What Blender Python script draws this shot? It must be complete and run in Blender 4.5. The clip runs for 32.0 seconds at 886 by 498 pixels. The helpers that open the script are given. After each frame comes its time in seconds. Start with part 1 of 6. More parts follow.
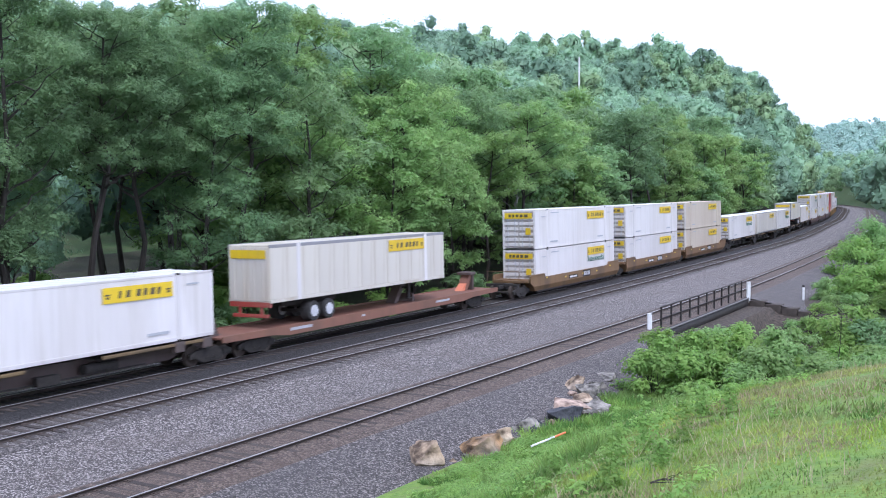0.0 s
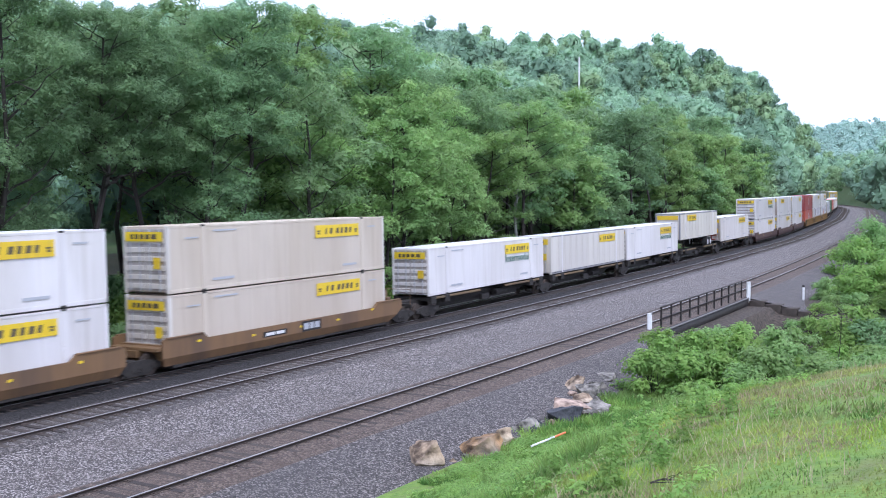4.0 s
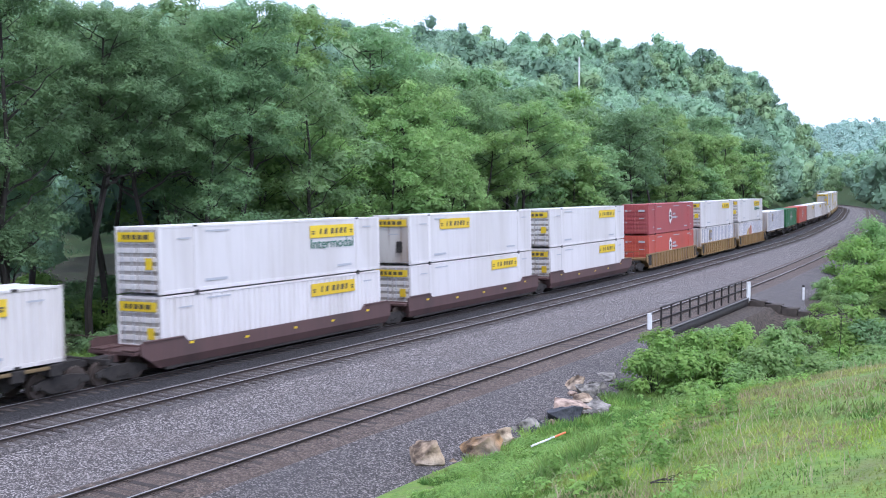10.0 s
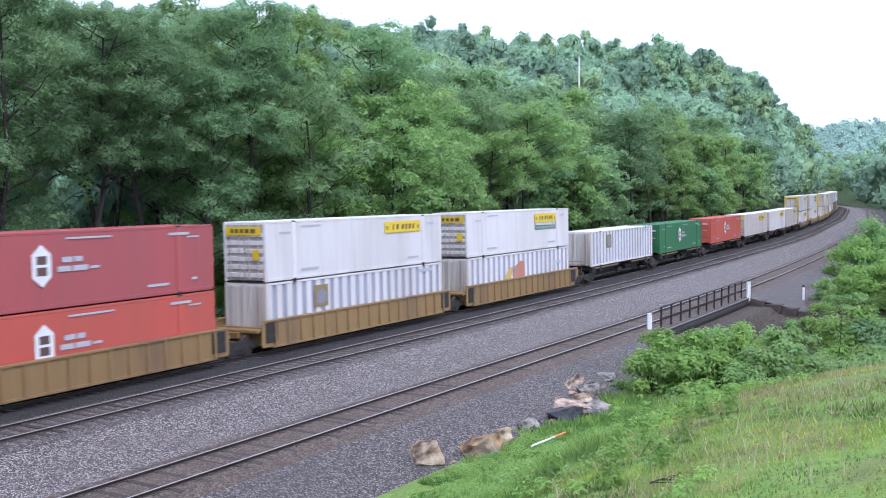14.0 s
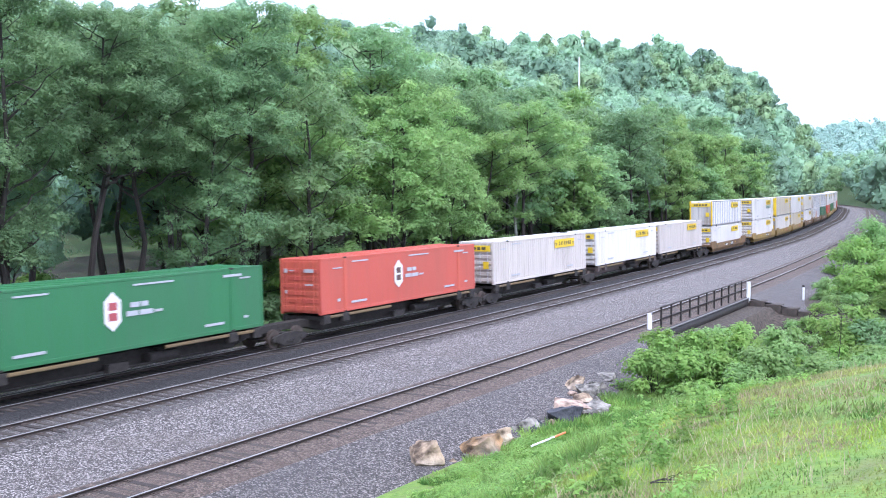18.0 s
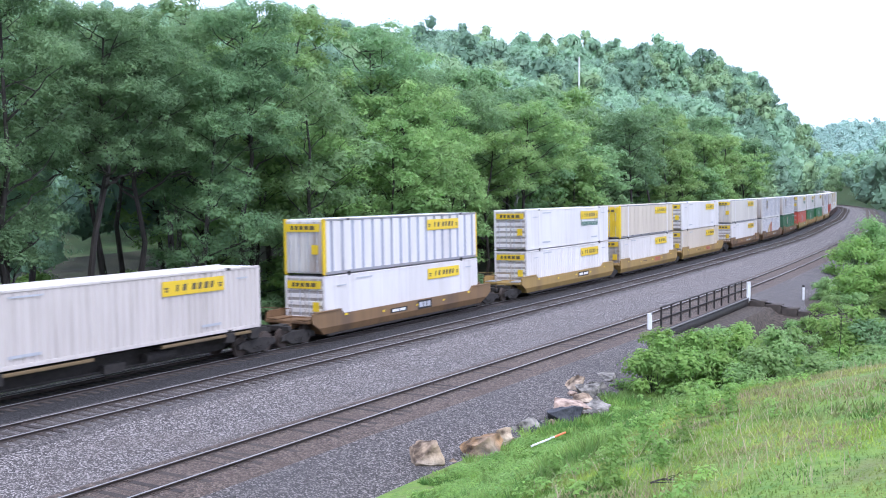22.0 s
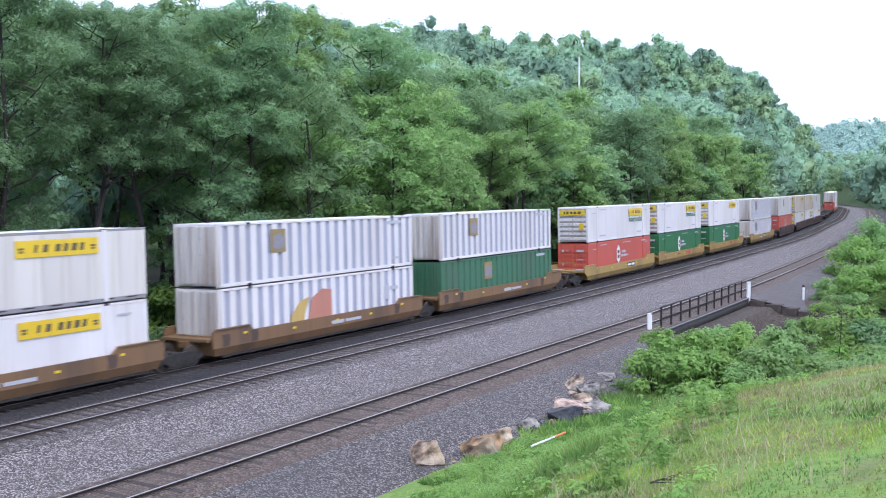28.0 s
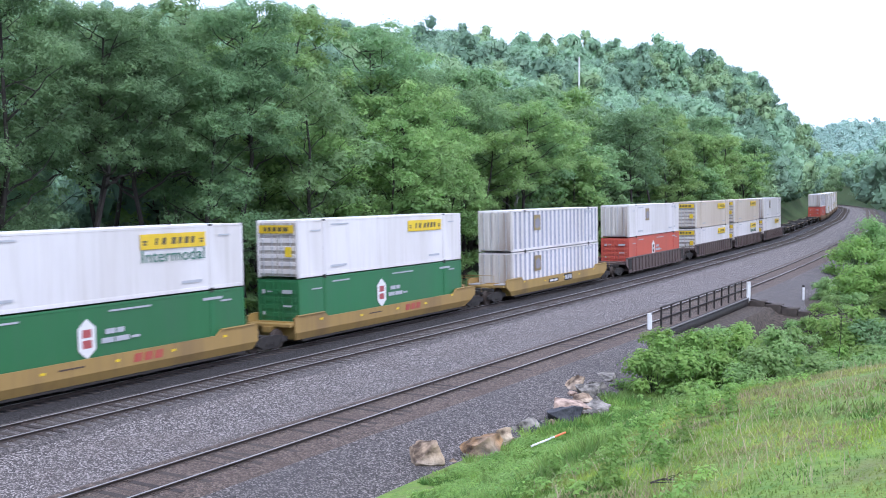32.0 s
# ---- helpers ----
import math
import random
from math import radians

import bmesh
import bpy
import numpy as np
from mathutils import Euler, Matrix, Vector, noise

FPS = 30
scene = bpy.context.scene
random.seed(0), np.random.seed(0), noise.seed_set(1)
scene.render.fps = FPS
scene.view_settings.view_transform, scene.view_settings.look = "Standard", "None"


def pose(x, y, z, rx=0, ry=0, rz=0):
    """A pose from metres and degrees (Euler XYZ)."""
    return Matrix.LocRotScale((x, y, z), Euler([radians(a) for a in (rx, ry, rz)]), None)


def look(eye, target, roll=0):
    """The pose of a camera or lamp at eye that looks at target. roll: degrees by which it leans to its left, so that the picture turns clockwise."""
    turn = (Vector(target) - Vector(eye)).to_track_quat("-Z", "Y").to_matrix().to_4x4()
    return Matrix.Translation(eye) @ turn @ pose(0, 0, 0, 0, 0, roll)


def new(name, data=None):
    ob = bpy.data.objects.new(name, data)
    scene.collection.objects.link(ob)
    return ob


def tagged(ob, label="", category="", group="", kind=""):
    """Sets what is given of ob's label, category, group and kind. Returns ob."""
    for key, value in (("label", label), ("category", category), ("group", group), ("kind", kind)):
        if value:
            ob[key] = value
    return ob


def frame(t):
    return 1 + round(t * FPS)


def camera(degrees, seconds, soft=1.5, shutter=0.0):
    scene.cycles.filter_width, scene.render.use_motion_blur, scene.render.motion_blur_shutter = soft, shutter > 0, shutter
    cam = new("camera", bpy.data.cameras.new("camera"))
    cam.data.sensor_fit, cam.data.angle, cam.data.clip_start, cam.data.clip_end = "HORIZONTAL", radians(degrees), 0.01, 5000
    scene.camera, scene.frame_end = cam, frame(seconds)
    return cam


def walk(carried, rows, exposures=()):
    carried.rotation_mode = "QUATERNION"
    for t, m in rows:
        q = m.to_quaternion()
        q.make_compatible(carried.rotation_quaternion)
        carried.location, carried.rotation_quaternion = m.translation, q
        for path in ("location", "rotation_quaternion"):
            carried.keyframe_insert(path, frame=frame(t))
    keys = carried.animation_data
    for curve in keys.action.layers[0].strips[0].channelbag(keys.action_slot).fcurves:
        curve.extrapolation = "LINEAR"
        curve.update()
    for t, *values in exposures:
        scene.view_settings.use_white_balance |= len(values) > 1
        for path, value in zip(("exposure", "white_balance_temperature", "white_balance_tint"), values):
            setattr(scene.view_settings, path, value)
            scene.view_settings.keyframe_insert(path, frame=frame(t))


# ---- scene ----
P0 = pose(0, 0, 7.672, 90 - 3.191, 0, 0)
cam = camera(46.468, 32.0, soft=1.0, shutter=0.3)
walk(cam, [(0.0, P0), (32.0, P0)], exposures=[(t, e, 5760, 17) for t, e in ((0.0, 0.19), (14.0, 0.19), (16.5, 0.54), (18.0, 0.73), (19.0, 0.76), (20.0, 0.62), (22.0, 0.40), (23.5, 0.23), (32.0, 0.23))])

# ---- daylight: a bright overcast, with a weak wide sun behind the viewer ----
SUN_EL, SUN_TO = radians(60), Vector((0.45, -0.89, 0))
world = bpy.data.worlds.new("overcast_sky")
scene.world = world
world.use_nodes = True
_n, _l = world.node_tree.nodes, world.node_tree.links
_sky = _n.new("ShaderNodeTexSky")
_sky.sky_type, _sky.sun_disc = "NISHITA", False
_sky.sun_elevation, _sky.sun_rotation = SUN_EL, math.atan2(SUN_TO.x, SUN_TO.y)
_sky.dust_density, _sky.air_density = 4.0, 1.0
_mix = _n.new("ShaderNodeMixRGB")
_mix.inputs[0].default_value = 0.86
_mix.inputs[2].default_value = (11.6, 12.7, 15.2, 1)
_l.new(_sky.outputs[0], _mix.inputs[1])
_l.new(_mix.outputs[0], _n["Background"].inputs[0])
_n["Background"].inputs[1].default_value = 0.12
sun = new("sun", bpy.data.lights.new("sun", "SUN"))
sun.data.energy, sun.data.angle, sun.data.color = 1.5, radians(14), (1.0, 0.97, 0.93)
_d = SUN_TO.normalized() * math.cos(SUN_EL) + Vector((0, 0, math.sin(SUN_EL)))
sun.matrix_world = look(_d * 200, (0, 0, 0))


# ---- materials ----
def material(name, base, other=None, rough=0.6, metal=0.0, scale=6.0, detail=4.0, bump=0.0, bump_scale=40.0, spread=0.5,
             stain=None, stain_amt=0.0, stretch=None, island=0.0, objrand=0.0, translucent=0.0, streak=0.0):
    """Two-scale noise colour, optional stains, bump, per-object and per-island variation."""
    m = bpy.data.materials.new(name)
    m.use_nodes = True
    n, l = m.node_tree.nodes, m.node_tree.links
    b = n["Principled BSDF"]
    b.inputs["Roughness"].default_value = rough
    b.inputs["Metallic"].default_value = metal
    tc = n.new("ShaderNodeTexCoord")
    src = tc.outputs["Object"]
    if stretch:
        mp = n.new("ShaderNodeMapping")
        mp.inputs["Scale"].default_value = stretch
        l.new(src, mp.inputs[0])
        src = mp.outputs[0]
    nz = n.new("ShaderNodeTexNoise")
    nz.inputs["Scale"].default_value, nz.inputs["Detail"].default_value = scale, detail
    l.new(src, nz.inputs["Vector"])
    rp = n.new("ShaderNodeValToRGB")
    rp.color_ramp.elements[0].position, rp.color_ramp.elements[1].position = 0.5 - spread / 2, 0.5 + spread / 2
    rp.color_ramp.elements[0].color = (*base, 1)
    rp.color_ramp.elements[1].color = (*(other or base), 1)
    l.new(nz.outputs[0], rp.inputs[0])
    col = rp.outputs[0]
    if stain:
        n2 = n.new("ShaderNodeTexNoise")
        n2.inputs["Scale"].default_value, n2.inputs["Detail"].default_value = scale * 0.23, 6
        l.new(src, n2.inputs["Vector"])
        r2 = n.new("ShaderNodeValToRGB")
        r2.color_ramp.elements[0].position, r2.color_ramp.elements[1].position = 0.48, 0.72
        l.new(n2.outputs[0], r2.inputs[0])
        mu = n.new("ShaderNodeMath")
        mu.operation = "MULTIPLY"
        mu.inputs[1].default_value = stain_amt
        l.new(r2.outputs[0], mu.inputs[0])
        mx = n.new("ShaderNodeMixRGB")
        mx.inputs[2].default_value = (*stain, 1)
        l.new(mu.outputs[0], mx.inputs[0])
        l.new(col, mx.inputs[1])
        col = mx.outputs[0]
    if streak:
        ms = n.new("ShaderNodeMapping")
        ms.inputs["Scale"].default_value = (4.0, 4.0, 0.16)
        l.new(tc.outputs["Object"], ms.inputs[0])
        n3 = n.new("ShaderNodeTexNoise")
        n3.inputs["Scale"].default_value, n3.inputs["Detail"].default_value = 1.3, 5
        l.new(ms.outputs[0], n3.inputs["Vector"])
        r3 = n.new("ShaderNodeMapRange")
        r3.inputs[1].default_value, r3.inputs[2].default_value, r3.inputs[4].default_value = 0.52, 0.74, streak
        l.new(n3.outputs[0], r3.inputs[0])
        m3 = n.new("ShaderNodeMixRGB")
        m3.inputs[2].default_value = (*stain, 1)
        l.new(r3.outputs[0], m3.inputs[0])
        l.new(col, m3.inputs[1])
        col = m3.outputs[0]
    for amt, node, out in ((objrand, "ShaderNodeObjectInfo", "Random"), (island, "ShaderNodeNewGeometry", "Random Per Island")):
        if amt:
            oi = n.new(node)
            mr = n.new("ShaderNodeMapRange")
            mr.inputs[3].default_value, mr.inputs[4].default_value = 1 - amt, 1 + amt
            l.new(oi.outputs[out], mr.inputs[0])
            hv = n.new("ShaderNodeHueSaturation")
            l.new(mr.outputs[0], hv.inputs["Value"])
            mh = n.new("ShaderNodeMapRange")
            mh.inputs[3].default_value, mh.inputs[4].default_value = 0.5 - amt * 0.06, 0.5 + amt * 0.06
            l.new(oi.outputs[out], mh.inputs[0])
            l.new(mh.outputs[0], hv.inputs["Hue"])
            l.new(col, hv.inputs["Color"])
            col = hv.outputs[0]
    l.new(col, b.inputs["Base Color"])
    if bump:
        nb = n.new("ShaderNodeTexNoise")
        nb.inputs["Scale"].default_value, nb.inputs["Detail"].default_value = bump_scale, 3
        l.new(tc.outputs["Object"], nb.inputs["Vector"])
        bp = n.new("ShaderNodeBump")
        bp.inputs["Strength"].default_value, bp.inputs["Distance"].default_value = bump, 0.05
        l.new(nb.outputs[0], bp.inputs["Height"])
        l.new(bp.outputs[0], b.inputs["Normal"])
    if translucent:
        tr = n.new("ShaderNodeBsdfTranslucent")
        l.new(col, tr.inputs[0])
        ms = n.new("ShaderNodeMixShader")
        ms.inputs[0].default_value = translucent
        l.new(b.outputs[0], ms.inputs[1])
        l.new(tr.outputs[0], ms.inputs[2])
        l.new(ms.outputs[0], n["Material Output"].inputs[0])
    return m


def gravel(name, lo, mid, hi, cell, dirt, dirt_amt):
    """Crushed stone: one tone a stone, dark joints, stones that stand out."""
    m = bpy.data.materials.new(name)
    m.use_nodes = True
    n, l = m.node_tree.nodes, m.node_tree.links
    b = n["Principled BSDF"]
    b.inputs["Roughness"].default_value = 0.85
    tc = n.new("ShaderNodeTexCoord")
    vo = n.new("ShaderNodeTexVoronoi")
    vo.inputs["Scale"].default_value = 1 / cell
    l.new(tc.outputs["Object"], vo.inputs["Vector"])
    sep = n.new("ShaderNodeSeparateColor")
    l.new(vo.outputs["Color"], sep.inputs[0])
    rp = n.new("ShaderNodeValToRGB")
    rp.color_ramp.elements[0].color, rp.color_ramp.elements[1].color = (*lo, 1), (*hi, 1)
    e = rp.color_ramp.elements.new(0.6)
    e.color = (*mid, 1)
    l.new(sep.outputs[0], rp.inputs[0])
    nz = n.new("ShaderNodeTexNoise")
    nz.inputs["Scale"].default_value, nz.inputs["Detail"].default_value = 0.35, 6
    l.new(tc.outputs["Object"], nz.inputs["Vector"])
    r2 = n.new("ShaderNodeValToRGB")
    r2.color_ramp.elements[0].position, r2.color_ramp.elements[1].position = 0.42, 0.68
    l.new(nz.outputs[0], r2.inputs[0])
    mu = n.new("ShaderNodeMath")
    mu.operation = "MULTIPLY"
    mu.inputs[1].default_value = dirt_amt
    l.new(r2.outputs[0], mu.inputs[0])
    mx = n.new("ShaderNodeMixRGB")
    mx.inputs[2].default_value = (*dirt, 1)
    l.new(mu.outputs[0], mx.inputs[0])
    l.new(rp.outputs[0], mx.inputs[1])
    l.new(mx.outputs[0], b.inputs["Base Color"])
    bp = n.new("ShaderNodeBump")
    bp.invert = True
    bp.inputs["Strength"].default_value, bp.inputs["Distance"].default_value = 1.0, cell * 0.9
    l.new(vo.outputs["Distance"], bp.inputs["Height"])
    l.new(bp.outputs[0], b.inputs["Normal"])
    return m


M_BALLAST = gravel("ballast", (0.036, 0.031, 0.029), (0.101, 0.087, 0.081), (0.54, 0.48, 0.45), 0.043, (0.125, 0.10, 0.088), 0.35)
M_BALLAST_DARK = gravel("ballast_dark", (0.031, 0.027, 0.025), (0.084, 0.072, 0.067), (0.32, 0.28, 0.26), 0.043, (0.075, 0.068, 0.068), 0.4)
M_BALLAST_BROWN = gravel("ballast_brown", (0.045, 0.034, 0.027), (0.115, 0.080, 0.062), (0.23, 0.175, 0.14), 0.052, (0.095, 0.066, 0.05), 0.6)
# oil grime plus the shade beneath the cars, both put into the stone colour
M_BALLAST_OIL_SHADE = gravel("oily_shaded_ballast", (0.009, 0.008, 0.008), (0.024, 0.021, 0.021), (0.08, 0.073, 0.072), 0.05, (0.016, 0.014, 0.013), 0.5)
M_SOIL = material("soil_and_grass", (0.10, 0.20, 0.035), (0.21, 0.31, 0.05), 0.95, scale=5.0, detail=8, bump=0.9, bump_scale=22,
                  stain=(0.16, 0.12, 0.065), stain_amt=0.7)
M_WILD = material("wild_ground", (0.045, 0.085, 0.028), (0.095, 0.15, 0.05), 0.95, scale=1.5, detail=8, bump=0.9, bump_scale=10, stain=(0.10, 0.085, 0.05), stain_amt=0.6)
M_TIE = material("tie_wood", (0.028, 0.022, 0.019), (0.085, 0.067, 0.057), 0.9, scale=9, bump=0.5, objrand=0.3, stretch=(1, 6, 6))
M_RAIL = material("rail_steel", (0.03, 0.021, 0.017), (0.055, 0.038, 0.03), 0.7, scale=3, stain=(0.05, 0.04, 0.035), stain_amt=0.5)
M_RAILTOP = material("rail_head", (0.36, 0.345, 0.335), (0.52, 0.50, 0.49), 0.42, 0.7, scale=2)
M_PLATE = material("tie_plate", (0.05, 0.035, 0.028), (0.09, 0.065, 0.05), 0.8)


def paint(name, c, dirt=(0.25, 0.21, 0.17), amt=0.35, rough=0.45, objrand=0.06, tone=0.9, streak=0.35):
    """Weathered coach paint with streaks that run down."""
    return material(name, tuple(v * tone for v in c), c, rough, scale=1.6, detail=8, stain=dirt, stain_amt=amt, stretch=(1.0, 1.0, 0.22),
                    objrand=objrand, bump=0.05, bump_scale=3, streak=streak)


M_WHITE = paint("white_paint", (0.765, 0.725, 0.705), (0.45, 0.40, 0.34), 0.36)
M_WHITE_DIRTY = paint("dirty_white_paint", (0.68, 0.63, 0.565), (0.44, 0.37, 0.28), 0.45)
M_BEIGE = paint("beige_paint", (0.62, 0.53, 0.43), (0.40, 0.31, 0.21), 0.4)
M_RED = paint("red_paint", (0.42, 0.085, 0.085), (0.28, 0.085, 0.085), 0.4)
M_ORANGE = paint("orange_red_paint", (0.56, 0.105, 0.07), (0.35, 0.10, 0.07), 0.35)
M_GREEN = paint("green_paint", (0.030, 0.165, 0.058), (0.05, 0.13, 0.07), 0.4)
M_GREEN_DULL = paint("dull_green_paint", (0.05, 0.16, 0.085), (0.09, 0.10, 0.07), 0.5)
M_YELLOW = paint("yellow_sign", (0.80, 0.55, 0.02), amt=0.1, rough=0.4)
M_BLACK = material("dark_lettering", (0.09, 0.07, 0.035), (0.13, 0.10, 0.05), 0.6)
M_GREENTEXT = material("green_lettering", (0.02, 0.13, 0.085), (0.03, 0.16, 0.10), 0.5)
M_OLIVE = paint("olive_brown_panel", (0.30, 0.215, 0.085), (0.15, 0.12, 0.08), 0.5)
M_SLATE = material("slate_marking", (0.20, 0.19, 0.22), (0.30, 0.28, 0.30), 0.6)
M_MARK = material("white_marking", (0.68, 0.66, 0.64), (0.78, 0.77, 0.75), 0.6, scale=5)
M_GREYMARK = material("grey_marking", (0.38, 0.39, 0.41), (0.5, 0.5, 0.53), 0.6)
M_BROWN = paint("brown_car_paint", (0.215, 0.122, 0.054), (0.075, 0.052, 0.04), 0.75, 0.65)
# grey for the folds of white walls: the grooves' shade as colour
M_GROOVE_SHADE = paint("groove_shade_grey_paint", (0.42, 0.43, 0.50), amt=0.25)
M_FADE_Y = paint("faded_yellow", (0.60, 0.42, 0.12), amt=0.3)
M_FADE_O = paint("faded_orange", (0.52, 0.22, 0.15), amt=0.4)
M_END_RUST = paint("rust_streaked_white_paint", (0.66, 0.62, 0.57), (0.20, 0.12, 0.07), 0.9, streak=0.9)
M_MAROON = paint("maroon_car_paint", (0.115, 0.062, 0.056), (0.06, 0.042, 0.038), 0.65, 0.65)
M_DOORGAP = paint("darker_stained_door_sheet", (0.44, 0.40, 0.365), (0.20, 0.15, 0.11), 0.6)
M_TRAILER = paint("stained_trailer_sheet", (0.68, 0.63, 0.545), (0.46, 0.38, 0.27), 0.75)
M_TOPRAIL = paint("dull_grey_top_rail", (0.27, 0.265, 0.28), amt=0.4)
M_OFFWHITE = paint("off_white_paint", (0.71, 0.665, 0.63), (0.42, 0.36, 0.29), 0.35)
M_CREAM = paint("cream_paint", (0.63, 0.565, 0.515), amt=0.2)
M_OCHRE = paint("ochre_car_paint", (0.29, 0.18, 0.068), (0.14, 0.09, 0.06), 0.75, 0.65)
M_TAN = paint("tan_yellow_car_paint", (0.385, 0.25, 0.075), (0.19, 0.125, 0.065), 0.7, 0.6)
M_TRAY = paint("weathered_tan_channel", (0.18, 0.12, 0.055), (0.10, 0.075, 0.05), 0.7, 0.7)
M_DARKCAR = paint("dark_brown_car_paint", (0.12, 0.085, 0.075), (0.06, 0.05, 0.045), 0.6, 0.65)
M_RUST = paint("rusty_deck_paint", (0.23, 0.105, 0.07), (0.12, 0.075, 0.055), 0.6, 0.75)
M_GRIME = material("running_gear_grime", (0.016, 0.014, 0.013), (0.045, 0.038, 0.033), 0.9, scale=7)
M_SMEAR = paint("sill_grime", (0.085, 0.055, 0.04), (0.04, 0.032, 0.03), 0.6, 0.8)
M_WHEEL = material("wheel_steel", (0.07, 0.055, 0.045), (0.13, 0.10, 0.085), 0.6, 0.5, scale=5)
M_GALV = material("galvanised_bar", (0.42, 0.42, 0.44), (0.55, 0.55, 0.58), 0.45, 0.4, scale=8)
M_TYRE = material("tyre_rubber", (0.025, 0.024, 0.024), (0.05, 0.048, 0.046), 0.85)
M_RIM = material("wheel_rim", (0.62, 0.62, 0.64), (0.72, 0.72, 0.74), 0.4, 0.3)
M_ROOF = paint("bright_roof_paint", (0.76, 0.77, 0.80), amt=0.15)
M_REDSTEEL = paint("red_steel", (0.42, 0.07, 0.05), amt=0.3)
M_HITCH = paint("orange_hitch", (0.70, 0.22, 0.12), amt=0.25)


# ---- mesh helpers ----
def part(name, bm, mat, parent=None, label="", m=None):
    """Links a bmesh, or a mesh made before, as one mesh object under a thing or part."""
    if isinstance(bm, bmesh.types.BMesh):
        me = bpy.data.meshes.new(name)
        bm.to_mesh(me)
        bm.free()
    else:
        me = bm
    if mat and not me.materials:
        me.materials.append(mat)
    ob = new(name, me)
    if parent:
        ob.parent = parent
    if m is not None:
        ob.matrix_basis = m
    if label:
        ob["label"] = label
    return ob


def box(bm, x0, x1, y0, y1, z0, z1, bevel=0.0):
    r = bmesh.ops.create_cube(bm, size=1, matrix=Matrix.LocRotScale(((x0 + x1) / 2, (y0 + y1) / 2, (z0 + z1) / 2), None, (abs(x1 - x0), abs(y1 - y0), abs(z1 - z0))))
    if bevel:
        vs = set(r["verts"])
        es = [e for e in bm.edges if e.verts[0] in vs and e.verts[1] in vs]
        bmesh.ops.bevel(bm, geom=es, offset=bevel, segments=1, affect="EDGES")
    return bm


def boxes(*bs, bevel=0.0):
    bm = bmesh.new()
    for b in bs:
        box(bm, *b, bevel=bevel)
    return bm


def cyl(bm, r, depth, m, seg=12, r2=None):
    bmesh.ops.create_cone(bm, cap_ends=True, segments=seg, radius1=r, radius2=r if r2 is None else r2, depth=depth, matrix=m)
    return bm


def prism(bm, pts, a0, a1, axis="y"):
    """A polygon in the xz plane (axis y), or in the yz plane (axis x), made solid from a0 to a1."""
    def v(p, a):
        return (p[0], a, p[1]) if axis == "y" else (a, p[0], p[1])
    f = [bm.verts.new(v(p, a0)) for p in pts]
    g = [bm.verts.new(v(p, a1)) for p in pts]
    k = len(pts)
    bm.faces.new(f)
    bm.faces.new(g[::-1])
    for i in range(k):
        bm.faces.new((f[i], g[i], g[(i + 1) % k], f[(i + 1) % k]))
    bmesh.ops.recalc_face_normals(bm, faces=bm.faces)
    return bm


def np_mesh(name, verts, faces, mat, smooth=False, normals=None):
    """A mesh from numpy arrays; faces all have the same corner count."""
    verts, faces = np.asarray(verts, np.float32), np.asarray(faces, np.int32)
    me = bpy.data.meshes.new(name)
    k = faces.shape[1]
    me.vertices.add(len(verts))
    me.vertices.foreach_set("co", verts.ravel())
    me.loops.add(faces.size)
    me.loops.foreach_set("vertex_index", faces.ravel())
    me.polygons.add(len(faces))
    me.polygons.foreach_set("loop_start", np.arange(0, faces.size, k, dtype=np.int32))
    if smooth:
        me.polygons.foreach_set("use_smooth", np.ones(len(faces), bool))
    me.update(calc_edges=True)
    if normals is not None:
        me.polygons.foreach_set("use_smooth", np.ones(len(faces), bool))
        me.normals_split_custom_set_from_vertices(normals)
    me.materials.append(mat)
    return me


def thing(name, label, category, group="", m=None):
    ob = tagged(new(name), label, category, group)
    ob.empty_display_size = 0.3
    if m is not None:
        ob.matrix_basis = m
    return ob


# ---- the line: a curve given by its bend along the way ----
GRADE, BANK, L53, W53 = 0.00394, 0.01894, 16.154, 2.591
ARC = np.arange(-900, 1200, 2.0)
_k = np.interp(ARC, [-60, 0, 60, 110, 150, 200, 250, 300, 360, 430, 500, 760], [-.765, -.757, 1.061, .114, 1.627, -.587, 1.275, -.491, 1.162, 2.36, 2.55, 2.507]) * 1e-3
_k[ARC < -60] = 0
HEAD = np.concatenate([[0], np.cumsum(_k[1:] + _k[:-1])])
_i0 = int(np.searchsorted(ARC, 0))
HEAD = HEAD - HEAD[_i0] + 1.04939
LX = np.concatenate([[0], np.cumsum(np.cos(HEAD[1:]) + np.cos(HEAD[:-1]))])
LY = np.concatenate([[0], np.cumsum(np.sin(HEAD[1:]) + np.sin(HEAD[:-1]))])
LX, LY = LX - LX[_i0] - 20.6373, LY - LY[_i0] + 29.2395


def on_line(s, off=0.0):
    """World x, y and heading at s along the train's track, off metres to its far side."""
    h = np.interp(s, ARC, HEAD)
    return np.interp(s, ARC, LX) - np.sin(h) * off, np.interp(s, ARC, LY) + np.cos(h) * off, h


def off_two(s):
    q = (np.clip(s, -30, 130) - 50) / 50
    return -3.903 + 0.1555 * q - 0.093 * q * q


def off_three(s):
    q = (np.clip(s, -30, 130) - 50) / 50
    return -12.392 + 0.2396 * q * q


